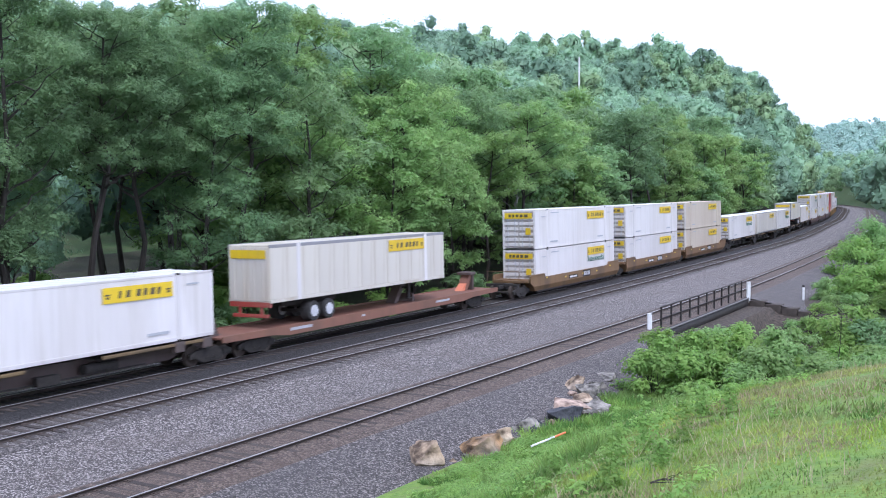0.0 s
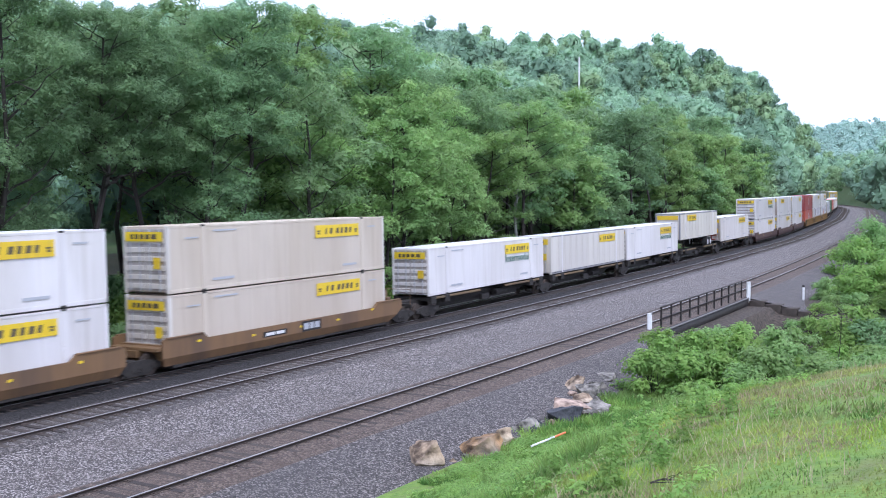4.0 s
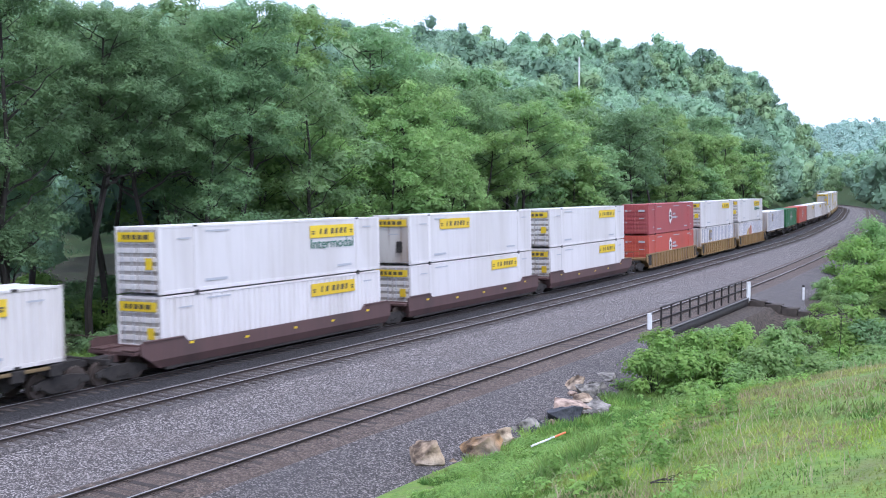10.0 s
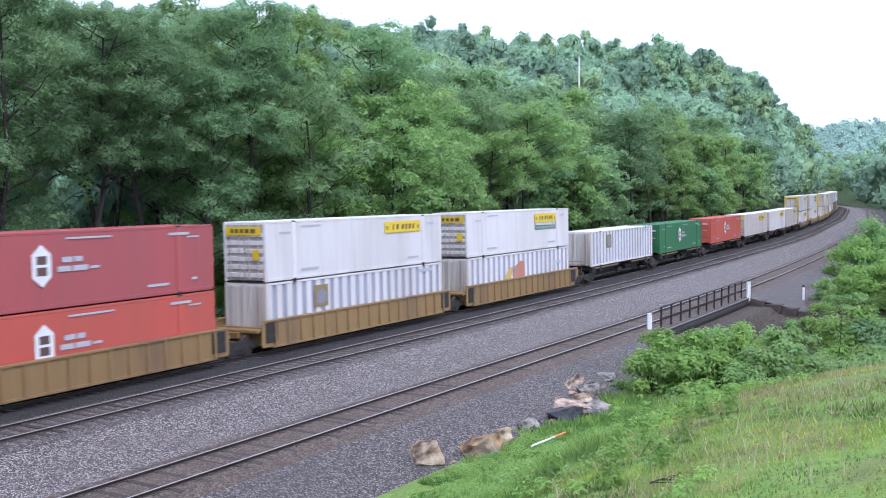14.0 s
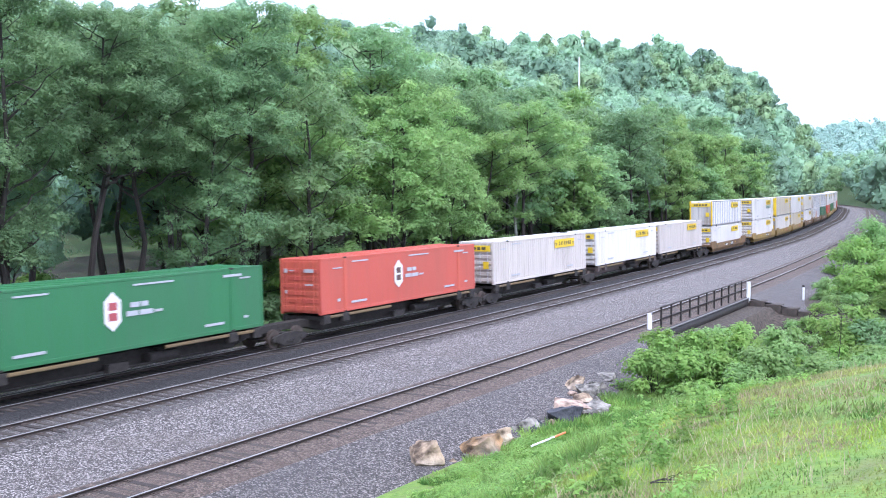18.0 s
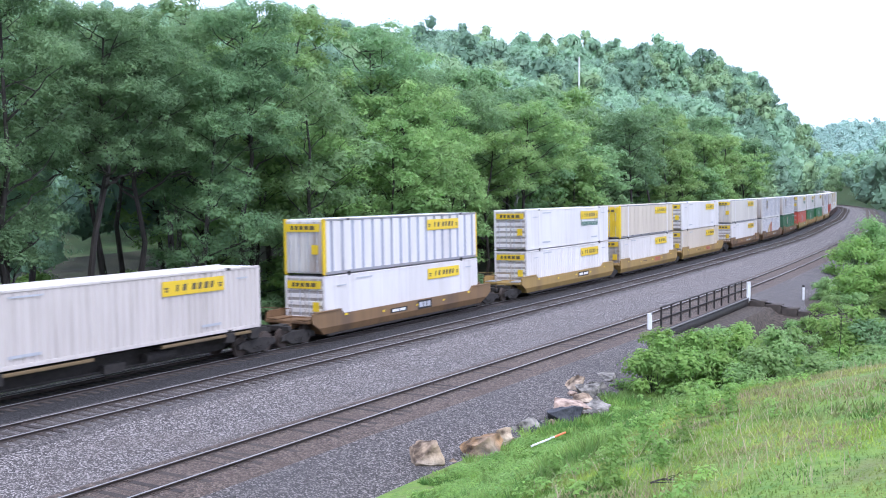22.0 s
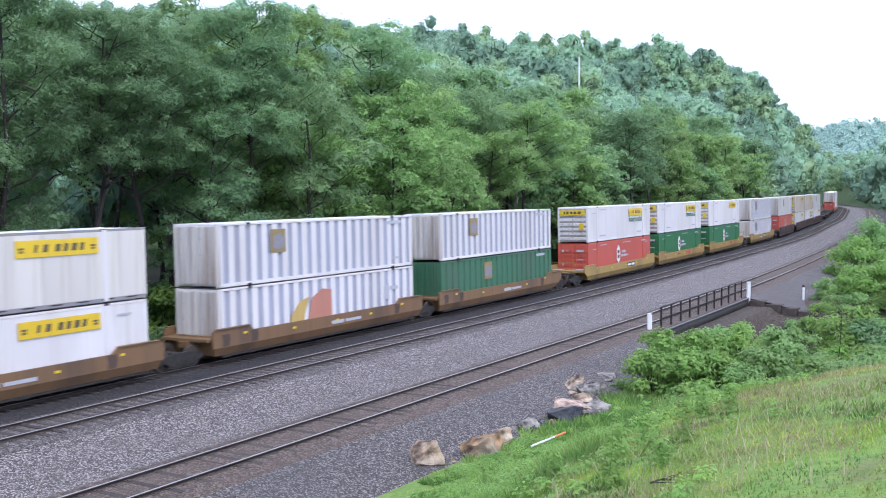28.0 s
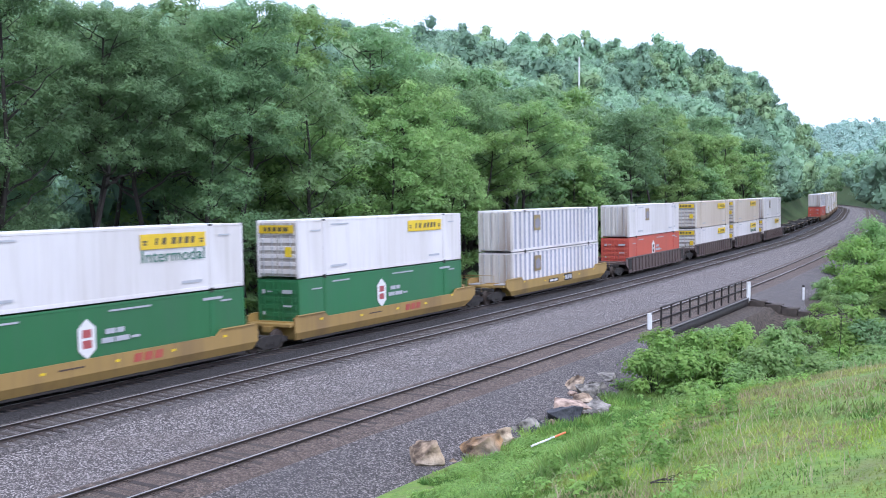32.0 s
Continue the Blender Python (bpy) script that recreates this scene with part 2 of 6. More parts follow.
def line_coords(x, y):
    """Along and across (plus: far side) of world points."""
    x, y = np.asarray(x, float).ravel(), np.asarray(y, float).ravel()
    s, o = np.empty_like(x), np.empty_like(x)
    for a in range(0, len(x), 4000):
        xx, yy = x[a:a + 4000], y[a:a + 4000]
        c = ((xx[:, None] - LX[None, ::16]) ** 2 + (yy[:, None] - LY[None, ::16]) ** 2).argmin(1) * 16
        near = np.clip(c[:, None] + np.arange(-16, 17)[None], 0, len(LX) - 1)
        i = near[np.arange(len(xx)), ((xx[:, None] - LX[near]) ** 2 + (yy[:, None] - LY[near]) ** 2).argmin(1)]
        dx, dy = xx - LX[i], yy - LY[i]
        s[a:a + 4000] = ARC[i] + dx * np.cos(HEAD[i]) + dy * np.sin(HEAD[i])
        o[a:a + 4000] = -dx * np.sin(HEAD[i]) + dy * np.cos(HEAD[i])
    return s, o


def ramp(a, b, v):
    t = np.clip((v - a) / (b - a), 0, 1)
    return t * t * (3 - 2 * t)


def ground_z(x, y):
    """Height of the ground: wooded hill on the far side, grassy bank on the near side, a gully at the bridge."""
    s, o = line_coords(x, y)
    x, y = np.asarray(x, float).ravel(), np.asarray(y, float).ravel()
    w = -o
    rail = GRADE * np.clip(s, -300, 700)
    ss = [0, 80, 150, 250, 330, 400, 520, 700]
    bend, tall = np.interp(s, ss, [170, 165, 150, 105, 34, 14, 15, 20]), np.interp(s, ss, [6, 14, 46, 60, 42, 38, 40, 44])
    z = np.full_like(s, -0.95)
    far = tall * (1 - np.exp(-np.clip((o - 8) / bend, 0, None)))
    far = far + 7.5 * ramp(6.5, 10.5, o) * ramp(270, 350, s)
    z = np.where(o > 6, -0.95 + far, z)
    bank = np.interp(w, [16.2, 17.5, 19, 22, 25.5, 28, 30.4, 33, 40, 80, 300], [-0.95, -0.66, -0.32, 0.85, 2.95, 4.15, 4.85, 5.5, 6.2, 8, 14])
    fall = 1 - 0.86 * ramp(2.5, 22, s + 0.25 * (w - 26))
    near = -0.95 + (bank + 0.95) * fall
    near = near - 3.4 * np.exp(-((s - 50) / 7.5) ** 2) * ramp(15.0, 17.5, w) * (1 - ramp(40, 80, w))
    rise = np.interp(w, [16.5, 20, 26, 40, 90, 300], [0, 0.9, 2.2, 4, 8, 20])
    near = near + rise * ramp(66, 110, s) * (0.55 + 0.45 * ramp(200, 380, s))
    z = np.where(w > 16.2, near, z)
    hill = 46 * np.exp(-(((x - 560) / 300) ** 2 + ((y - 1150) / 330) ** 2))
    return z + rail + hill


XS_ = np.sinh(np.linspace(-6.6, 6.6, 330)) * 7 + 8
YS_ = np.sinh(np.linspace(-6.2, 6.6, 330)) * 7 + 17
gx, gy = np.meshgrid(XS_, YS_)
gz = ground_z(gx, gy)
_rng = np.random.default_rng(3)
gz = gz + _rng.normal(0, 0.008, gz.shape)
_a = np.arange(329 * 330).reshape(329, 330)[:, :-1].ravel()
ground = tagged(new("ground", np_mesh("ground", np.stack([gx.ravel(), gy.ravel(), gz], 1), np.stack([_a, _a + 1, _a + 331, _a + 330], 1), M_WILD, True)),
                "grassy soil of a wooded valley with a sloping bank", "ground", kind="structure")


def sheet(name, label, mat, s0, s1, o0, o1, ds, do, lift, category):
    """A patch laid just over the ground, in strips along the line."""
    s, o = np.arange(s0, s1 + ds / 2, ds), np.arange(o0, o1 + do / 2, do)
    ss, oo = np.meshgrid(s, o)
    x, y, _ = on_line(ss.ravel(), oo.ravel())
    z = ground_z(x, y) + lift
    n, k = len(o), len(s)
    a = np.arange((n - 1) * k).reshape(n - 1, k)[:, :-1].ravel()
    return tagged(new(name, np_mesh(name, np.stack([x, y, z], 1), np.stack([a, a + 1, a + k + 1, a + k], 1), mat, True)), label, category, kind="structure")


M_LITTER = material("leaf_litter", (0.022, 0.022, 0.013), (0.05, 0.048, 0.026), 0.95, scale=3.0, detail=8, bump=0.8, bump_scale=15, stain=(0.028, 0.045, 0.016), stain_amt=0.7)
M_UNDER = material("hillside_undergrowth", (0.03, 0.05, 0.025), (0.06, 0.095, 0.04), 0.95, scale=0.8, detail=8, bump=0.9, bump_scale=4)
M_EARTH = material("brown_earth", (0.028, 0.022, 0.017), (0.105, 0.08, 0.06), 0.95, scale=5.0, detail=10, spread=0.3, bump=1.0, bump_scale=14)
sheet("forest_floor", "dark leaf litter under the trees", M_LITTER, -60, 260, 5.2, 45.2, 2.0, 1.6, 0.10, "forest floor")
sheet("hillside_floor", "green undergrowth beneath the hillside woods", M_UNDER, 90, 560, 20, 220, 6.0, 8.0, 1.1, "forest floor")
sheet("lawn", "green and straw-coloured turf of the sloping bank", M_SOIL, -40, 36, -48.0, -16.4, 0.8, 0.4, 0.05, "turf")
sheet("gully_floor", "bare brown earth in the gully under the bridge", M_EARTH, 37, 71, -23.0, -14.0, 0.5, 0.5, 0.16, "earth")


# ---- ballast, rails and ties ----
def sweep(name, mat, profile, s0, s1, step, off, closed=False, zrel=0.0):
    """A strip or bar along the line. profile: pairs (across, height); off: a function of s."""
    s = np.arange(s0, s1 + step / 2, step)
    x, y, h = on_line(s)
    rows = []
    for a, z in profile:
        o = off(s) + a
        rows.append(np.stack([x - np.sin(h) * o, y + np.cos(h) * o, GRADE * s + z + zrel], 1))
    v = np.stack(rows, 1)
    k, n = len(profile), len(s)
    i = np.arange(n - 1)[:, None] * k
    j = np.arange(k if closed else k - 1)[None]
    f = np.stack([i + j, i + (j + 1) % k, i + k + (j + 1) % k, i + k + j], -1).reshape(-1, 4)
    return np_mesh(name, v.reshape(-1, 3), f, mat)


def zero(s):
    return s * 0


tagged(new("ballast_bed", sweep("ballast_bed", M_BALLAST, [(6.2, -1.4), (4.4, -0.9), (2.3, -0.22), (1.3, -0.17), (-1.3, -0.17), (-2.6, -0.17), (-5.6, -0.18), (-6.8, -0.30), (-9.6, -0.32),
              (-11, -0.20), (-13.4, -0.22), (-13.9, -0.45), (-13.95, -2.4)], -300, 700, 2.0, zero)), "grey crushed-stone ballast under three railway tracks", "ballast", kind="structure")
for _s0, _s1 in ((-300, 39.6), (59.9, 700.4)):
    tagged(new("ballast_shoulder", sweep("ballast_shoulder", M_BALLAST_DARK, [(-1.5, -0.165), (-2.4, -0.30), (-3.6, -0.52), (-4.6, -0.72), (-7.4, -1.35)], _s0, _s1, 2.0, off_three)),
           "darker stone shoulder beside the near track", "ballast", kind="structure")
tagged(new("ballast_crib", sweep("ballast_crib", M_BALLAST_BROWN, [(1.7, -0.22), (1.35, -0.12), (1.2, -0.107), (-1.2, -0.107), (-1.45, -0.125), (-1.8, -0.21)], -300, 700, 2.0, off_three)),
              "rust-brown stone between the rails of the near track", "ballast", kind="structure")
tagged(new("ballast_crib", sweep("ballast_crib", M_BALLAST_DARK, [(1.7, -0.19), (1.25, -0.125), (-1.25, -0.125), (-1.8, -0.20)], -300, 700, 2.0, off_two)),
               "dark stone between the rails of the middle track", "ballast", kind="structure")
tagged(new("ballast_crib", sweep("ballast_crib", M_BALLAST_OIL_SHADE, [(2.3, -0.25), (1.25, -0.125), (-1.25, -0.125), (-1.9, -0.135), (-2.3, -0.15), (-2.7, -0.19)], -300, 700, 2.0, zero)),
               "oily stone between the rails, darkened for the train's shade", "ballast", kind="structure")
RAIL_FOOT = [(-0.07, -0.13), (0.07, -0.13), (0.07, -0.115), (0.012, -0.10), (0.012, -0.045), (0.036, -0.035), (0.036, -0.004), (-0.036, -0.004), (-0.036, -0.035), (-0.012, -0.045), (-0.012, -0.10), (-0.07, -0.115)]
RAIL_HEAD = [(-0.030, -0.006), (0.030, -0.006), (0.026, 0.003), (-0.026, 0.003)]


def track(label, off, first, last):
    """Two rails on timber ties, with a steel plate under each rail."""
    t = thing("railway_track", label, "railway track", "parallel railway tracks")
    for side in (0.752, -0.752):
        r = part("rail", sweep("rail", M_RAIL, RAIL_FOOT, -300, 700, 2.0, lambda s, o=side: off(s) + o, True), None, t, "rust-brown steel rail")
        part("rail_head", sweep("rail_head", M_RAILTOP, RAIL_HEAD, -300, 700, 2.0, lambda s, o=side: off(s) + o, True), None, r, "polished running surface")
    tie = boxes((-0.115, 0.115, -1.3, 1.3, -0.29, -0.112), bevel=0.012)
    me = bpy.data.meshes.new("tie")
    tie.to_mesh(me)
    tie.free()
    plate = boxes((-0.09, 0.09, -0.17, 0.17, -0.114, -0.094), (-0.05, -0.01, -0.12, -0.08, -0.10, -0.068), (0.02, 0.06, 0.06, 0.12, -0.10, -0.068))
    mp = bpy.data.meshes.new("tie_plate")
    plate.to_mesh(mp)
    plate.free()
    rng = random.Random(int(abs(first) * 7 + last))
    s = first
    while s < last:
        x, y, h = on_line(s)
        o = float(off(np.array([s]))[0]) + rng.uniform(-0.03, 0.03)
        m = Matrix.Translation((x - math.sin(h) * o, y + math.cos(h) * o, GRADE * s + rng.uniform(-0.010, 0.014))) @ pose(0, 0, 0, 0, 0, math.degrees(h) + rng.uniform(-0.8, 0.8))
        a = part("tie", me, M_TIE, t, m=m)
        for py in (-0.752, 0.752):
            part("tie_plate", mp, M_PLATE, a, m=pose(0, py, 0))
        s += 0.53
    return t


track("middle railway track with worn bright rail heads on old ties", off_two, 0.0, 112.0)
track("near railway track with rusty rails on brown ballast", off_three, -12.0, 75.0)
track("far railway track that carries the freight train", zero, 60.0, 64.0)


def far_ties(off, s0, s1):
    s = np.arange(s0, s1, 0.53)
    x, y, h = on_line(s)
    o = off(s)
    cx, cy, cz = x - np.sin(h) * o, y + np.cos(h) * o, GRADE * s
    vs, fs = [], []
    for k, (a, b, z) in enumerate(((-.115, -1.3, -.29), (.115, -1.3, -.29), (.115, 1.3, -.29), (-.115, 1.3, -.29), (-.115, -1.3, -.112), (.115, -1.3, -.112), (.115, 1.3, -.112), (-.115, 1.3, -.112))):
        vs.append(np.stack([cx + np.cos(h) * a - np.sin(h) * b, cy + np.sin(h) * a + np.cos(h) * b, cz + z], 1))
    v = np.stack(vs, 1)
    i = np.arange(len(s))[:, None, None] * 8
    f = i + np.array([[4, 5, 6, 7], [0, 1, 5, 4], [1, 2, 6, 5], [2, 3, 7, 6], [3, 0, 4, 7]])[None]
    return tagged(new("ties", np_mesh("ties", v.reshape(-1, 3), f.reshape(-1, 4), M_TIE)), "dark weathered timber ties in stone ballast", "ties", kind="stuff")


far_ties(off_two, 112.3, 420)
far_ties(off_three, 75.3, 420)
far_ties(zero, -30, 59.8)
far_ties(zero, 64.3, 420)


# ---- freight train: containers ----
H53 = 2.872
R53 = L53 / 2
CACHE = {}


def cached(key, make):
    if key not in CACHE:
        bm = make()
        if isinstance(bm, bmesh.types.BMesh):
            me = bpy.data.meshes.new(str(key[0]))
            bm.to_mesh(me)
            bm.free()
            bm = me
        CACHE[key] = bm
    return CACHE[key]


def piece(name, key, mat, parent, make, label="", m=None):
    """A part on a mesh that alike parts share, one mesh a material."""
    return part(name, cached((name, key, mat.name), make), mat, parent, label, m)


def text_mesh(words, size):
    cu = bpy.data.curves.new("words", "FONT")
    cu.body, cu.size, cu.extrude, cu.align_x = words, size, 0.004, "CENTER"
    ob = bpy.data.objects.new("words", cu)
    scene.collection.objects.link(ob)
    me = bpy.data.meshes.new_from_object(ob.evaluated_get(bpy.context.evaluated_depsgraph_get()))
    bpy.data.objects.remove(ob)
    me.transform(Matrix.Diagonal((1.16, 1.0, 1.0, 1)) @ pose(0, 0, 0, 90, 0, 0))
    return me


def letter_bar(k):
    """A dark slanting block in place of a letter."""
    wd = (0.13, 0.22, 0.24, 0.20, 0.25, 0.19)[k]
    return prism(bmesh.new(), [(0, -0.14), (wd, -0.14), (wd + 0.06, 0.14), (0.06, 0.14)], -0.004, 0.004)


def sign_letters(g):
    for k, x in enumerate((-1.08, -0.70, -0.16, 0.22, 0.58, 0.96)):
        piece("letter_bar", k, M_BLACK, g, lambda: letter_bar(k), "dark block in place of a letter", pose(x, -0.009, 0))
    for x in (-1.74, 1.48):
        piece("corner_mark", 0, M_BLACK, g, lambda: boxes((0, 0.26, -0.004, 0.004, -0.02, 0.05), (0.04, 0.22, -0.004, 0.0038, -0.14, -0.05)), "small dark mark", pose(x, -0.009, 0))


def hex_logo(bm, top=0.0):
    pts = [(-0.42, -0.42), (0, -0.78), (0.42, -0.42), (0.42, 0.42), (0, 0.78), (-0.42, 0.42)]
    return prism(bm, pts, -0.005, 0.005)


def corrugated_side(n, flat_out, depth, height, groove=False):
    """A wall of folded sheet; x along, y outwards, folds upright."""
    bm = bmesh.new()
    ln = L53 - 0.36
    pitch = ln / n
    xs = [(-ln / 2, -0.002)]
    for i in range(n):
        a = -ln / 2 + i * pitch
        sl = pitch * 0.08
        inn = pitch * (1 - flat_out) - 2 * sl
        xs += [(a + pitch * flat_out / 2, -0.002), (a + pitch * flat_out / 2 + sl, depth), (a + pitch * flat_out / 2 + sl + inn, depth), (a + pitch * flat_out / 2 + 2 * sl + inn, -0.002)]
    xs.append((ln / 2, -0.002))
    lo = [bm.verts.new((x, y, 0.17)) for x, y in xs]
    hi = [bm.verts.new((x, y, height - 0.12)) for x, y in xs]
    for i in range(len(xs) - 1):
        f = bm.faces.new((lo[i], lo[i + 1], hi[i + 1], hi[i]))
        # slopes and recesses get the grey that paints in their shade
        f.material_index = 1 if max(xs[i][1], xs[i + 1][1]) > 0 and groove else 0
    return bm


def shell(style):
    """The box's sheet metal: floor, roof, the far end, and flat walls where they are not folded."""
    bm = bmesh.new()
    inset = 0.105 if style == "corrugated" else 0.07 if style == "folded" else 0.012
    box(bm, -L53 / 2 + 0.06, L53 / 2 - 0.02, -W53 / 2 + inset, W53 / 2 - inset, 0.10, H53 - 0.03, 0.015)
    return bm


def frame_bars():
    bm = bmesh.new()
    for y in (-W53 / 2 + 0.05, W53 / 2 - 0.05):
        box(bm, -L53 / 2 + 0.02, L53 / 2 - 0.02, y - 0.05, y + 0.05, H53 - 0.11, H53 - 0.005, 0.012)
        box(bm, -L53 / 2 + 0.02, L53 / 2 - 0.02, y - 0.05, y + 0.05, 0.03, 0.19, 0.012)
    return bm


def roof_sheet():
    """One sheet with shallow folds across."""
    bm = bmesh.new()
    xs = [(-L53 / 2 + 0.1, 0)]
    for i in range(24):
        x = -L53 / 2 + 0.5 + i * (L53 - 1) / 23
        xs += [(x - 0.08, 0), (x - 0.05, 0.016), (x + 0.05, 0.016), (x + 0.08, 0)]
    xs.append((L53 / 2 - 0.1, 0))
    rows = [[bm.verts.new((x, y, H53 - 0.022 + h + e)) for x, h in xs] for y, e in ((-W53 / 2 + 0.10, -0.02), (-W53 / 2 + 0.16, 0), (W53 / 2 - 0.16, 0), (W53 / 2 - 0.10, -0.02))]
    for a, b in zip(rows, rows[1:]):
        for i in range(len(xs) - 1):
            bm.faces.new((a[i], a[i + 1], b[i + 1], b[i]))
    return bm


def door_leaf(y0, y1, ribs):
    bm = boxes((-0.035, 0.02, y0, y1, 0.16, H53 - 0.13), bevel=0.01)
    if ribs != "flat":
        for k in range(3):
            a = y0 + (k + 0.5) * (y1 - y0) / 3
            box(bm, -0.075, -0.03, a - 0.10, a + 0.10, 0.2, H53 - 0.18, 0.012)
    return bm


def lock_bar():
    bm = bmesh.new()
    cyl(bm, 0.022, H53 - 0.22, Matrix.Translation((-0.085, 0, H53 / 2)), 8)
    for z in (0.22, 0.75, 1.5, 2.2, H53 - 0.2):
        box(bm, -0.10, -0.03, -0.045, 0.045, z - 0.035, z + 0.035)
    return bm


def container(label, paint_m, style="plate", sign=None, words=False, logo="", end="flat", end_sign=True, end_paint=None, patch=None, roof=None, mural=False, post_paint=None):
    """A 53-foot container. x along the train (doors at minus x), y away from the viewer's side, z up from its feet."""
    c = thing("container", label, "container", "containers on the train")
    end_paint = end_paint or paint_m
    piece("body", style, paint_m, c, lambda: shell(style))
    piece("frame", 0, M_TOPRAIL if post_paint or style == "panelled" else paint_m, c, frame_bars)
    piece("roof", 0, roof or paint_m, c, roof_sheet)
    for x in (-R53 + 0.09, R53 - 0.09):
        for y in (-W53 / 2 + 0.08, W53 / 2 - 0.08):
            piece("corner_post", 0, post_paint or end_paint, c, lambda: boxes((-0.09, 0.09, -0.08, 0.08, 0.02, H53 - 0.002), bevel=0.015), "", pose(x, y, 0))
    if style == "corrugated":
        for sy, rz in ((-W53 / 2 + 0.006, 0), (W53 / 2 - 0.006, 180)):
            folds = (17, 0.70) if sign is not None else (21, 0.52)
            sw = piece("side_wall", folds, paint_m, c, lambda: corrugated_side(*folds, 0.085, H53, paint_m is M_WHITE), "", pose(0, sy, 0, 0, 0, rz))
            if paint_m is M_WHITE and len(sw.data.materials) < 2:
                sw.data.materials.append(M_GROOVE_SHADE)
    elif style == "panelled":
        for k in range(13):
            for y in (-W53 / 2 + 0.006, W53 / 2 - 0.006):
                piece("wall_panel", 1, paint_m, c, lambda: boxes((-0.59, 0.59, -0.008, 0.008, 0.19, H53 - 0.11), bevel=0.006), "", pose(-R53 + 0.80 + k * (L53 - 1.6) / 12, y, 0))
            piece("rail_slot", 0, M_GRIME, c, lambda: boxes((-0.28, 0.28, -0.004, 0.004, 0, 0.04)), "dark slot in the bottom rail", pose(-R53 + 0.80 + k * (L53 - 1.6) / 12, -W53 / 2 - 0.004, 0.12))
        for x in (-R53 + 2.1, R53 - 2.1):
            for y in (-W53 / 2 - 0.008, W53 / 2 + 0.008):
                piece("stacking_post", 1, M_WHITE, c, lambda: boxes((-0.12, 0.12, -0.014, 0.014, 0.05, H53 - 0.03), bevel=0.006), "white stacking post", pose(x, y, 0))
    elif style == "folded":
        for sy, rz in ((-W53 / 2 + 0.004, 0), (W53 / 2 - 0.004, 180)):
            piece("side_wall", "f", paint_m, c, lambda: corrugated_side(44, 0.5, 0.048, H53), "", pose(0, sy, 0, 0, 0, rz))
    else:
        for x in (-L53 / 2 + 2.1, L53 / 2 - 2.1):
            for y in (-W53 / 2 - 0.006, W53 / 2 + 0.006):
                piece("stacking_post", 0, paint_m, c, lambda: boxes((-0.13, 0.13, -0.012, 0.012, 0.05, H53 - 0.03), (-0.03, 0.03, -0.02, 0.02, 0.1, H53 - 0.1), bevel=0.006), "", pose(x, y, 0))
    for x in (-L53 / 2 + 2.1, L53 / 2 - 2.1):
        for y in (-W53 / 2 + 0.04, W53 / 2 - 0.04):
            piece("lifting_casting", 0, M_GRIME, c, lambda: boxes((-0.14, 0.14, -0.06, 0.06, -0.10, 0.0), bevel=0.02), "dark lifting casting", pose(x, y, H53 + 0.004))
            piece("foot_casting", 0, M_GRIME, c, lambda: boxes((-0.14, 0.14, -0.06, 0.06, 0.0, 0.12), bevel=0.02), "dark foot casting", pose(x, y, -0.004))
    for k, (y0, y1) in enumerate(((-W53 / 2 + 0.16, -0.012), (0.012, W53 / 2 - 0.16))):
        dull = end_paint in (M_RED, M_ORANGE, M_GREEN, M_GREEN_DULL)
        if end == "nose":
            break
        # the sheet between the ribs is darker than the ribs
        d = piece("door", (end, k), M_DOORGAP if end == "flat" and not dull else end_paint, c, lambda: door_leaf(y0, y1, end), "", pose(-L53 / 2 + 0.05, 0, 0))
        if end == "flat":
            for z in (0.24, 0.62, 1.0, 1.38, 1.76, 2.14):
                piece("door_rib", k, end_paint, d, lambda: boxes((-0.07, -0.03, y0 + 0.03, y1 - 0.03, 0, 0.22), bevel=0.015), "", pose(0, 0, z))
        for y in (y0 + 0.28, y1 - 0.28):
            piece("locking_bar", 0, end_paint if dull else M_GALV, d, lock_bar, "upright galvanised locking bar", pose(0, y, 0))
    if end == "nose":
        piece("front_panel", 0, M_END_RUST, c, lambda: boxes((-0.03, 0.02, -W53 / 2 + 0.16, W53 / 2 - 0.16, 0.16, H53 - 0.13), bevel=0.012), "white front sheet with rust runs", pose(-L53 / 2 + 0.05, 0, 0))
        piece("document_box", 0, M_GRIME, c, lambda: boxes((-0.10, 0.0, -0.18, 0.18, -0.32, 0.32), bevel=0.02), "dark box on the front", pose(-L53 / 2 + 0.02, -0.55, 1.05))
        piece("front_marks", 0, M_GREYMARK, c, lambda: boxes((-0.004, 0.0, -0.5, 0.2, 0, 0.06)), "", pose(-L53 / 2 + 0.018, 0, 1.75))
    if end_sign:
        piece("end_sign", 0, M_YELLOW, c, lambda: boxes((-0.008, 0.008, -1.08, 1.08, -0.2, 0.2), bevel=0.003), "yellow sign over the doors", pose(-L53 / 2 - 0.065, 0, 2.43))
        piece("end_lettering", 0, M_BLACK, c, lambda: boxes((-0.003, 0.003, -0.75, -0.45, -0.1, 0.1), (-0.003, 0.003, -0.36, -0.12, -0.1, 0.1), (-0.003, 0.003, -0.02, 0.2, -0.1, 0.1), (-0.003, 0.003, 0.3, 0.5, -0.1, 0.1), (-0.003, 0.003, 0.58, 0.76, -0.1, 0.1)),
              "dark bars of lettering", pose(-L53 / 2 - 0.077, 0, 2.43))
        if end != "nose":
            piece("small_sign", 0, M_YELLOW, c, lambda: boxes((-0.006, 0.006, -0.2, 0.2, -0.24, 0.24), bevel=0.003), "small yellow square", pose(-L53 / 2 - 0.115, -0.78, 1.32))
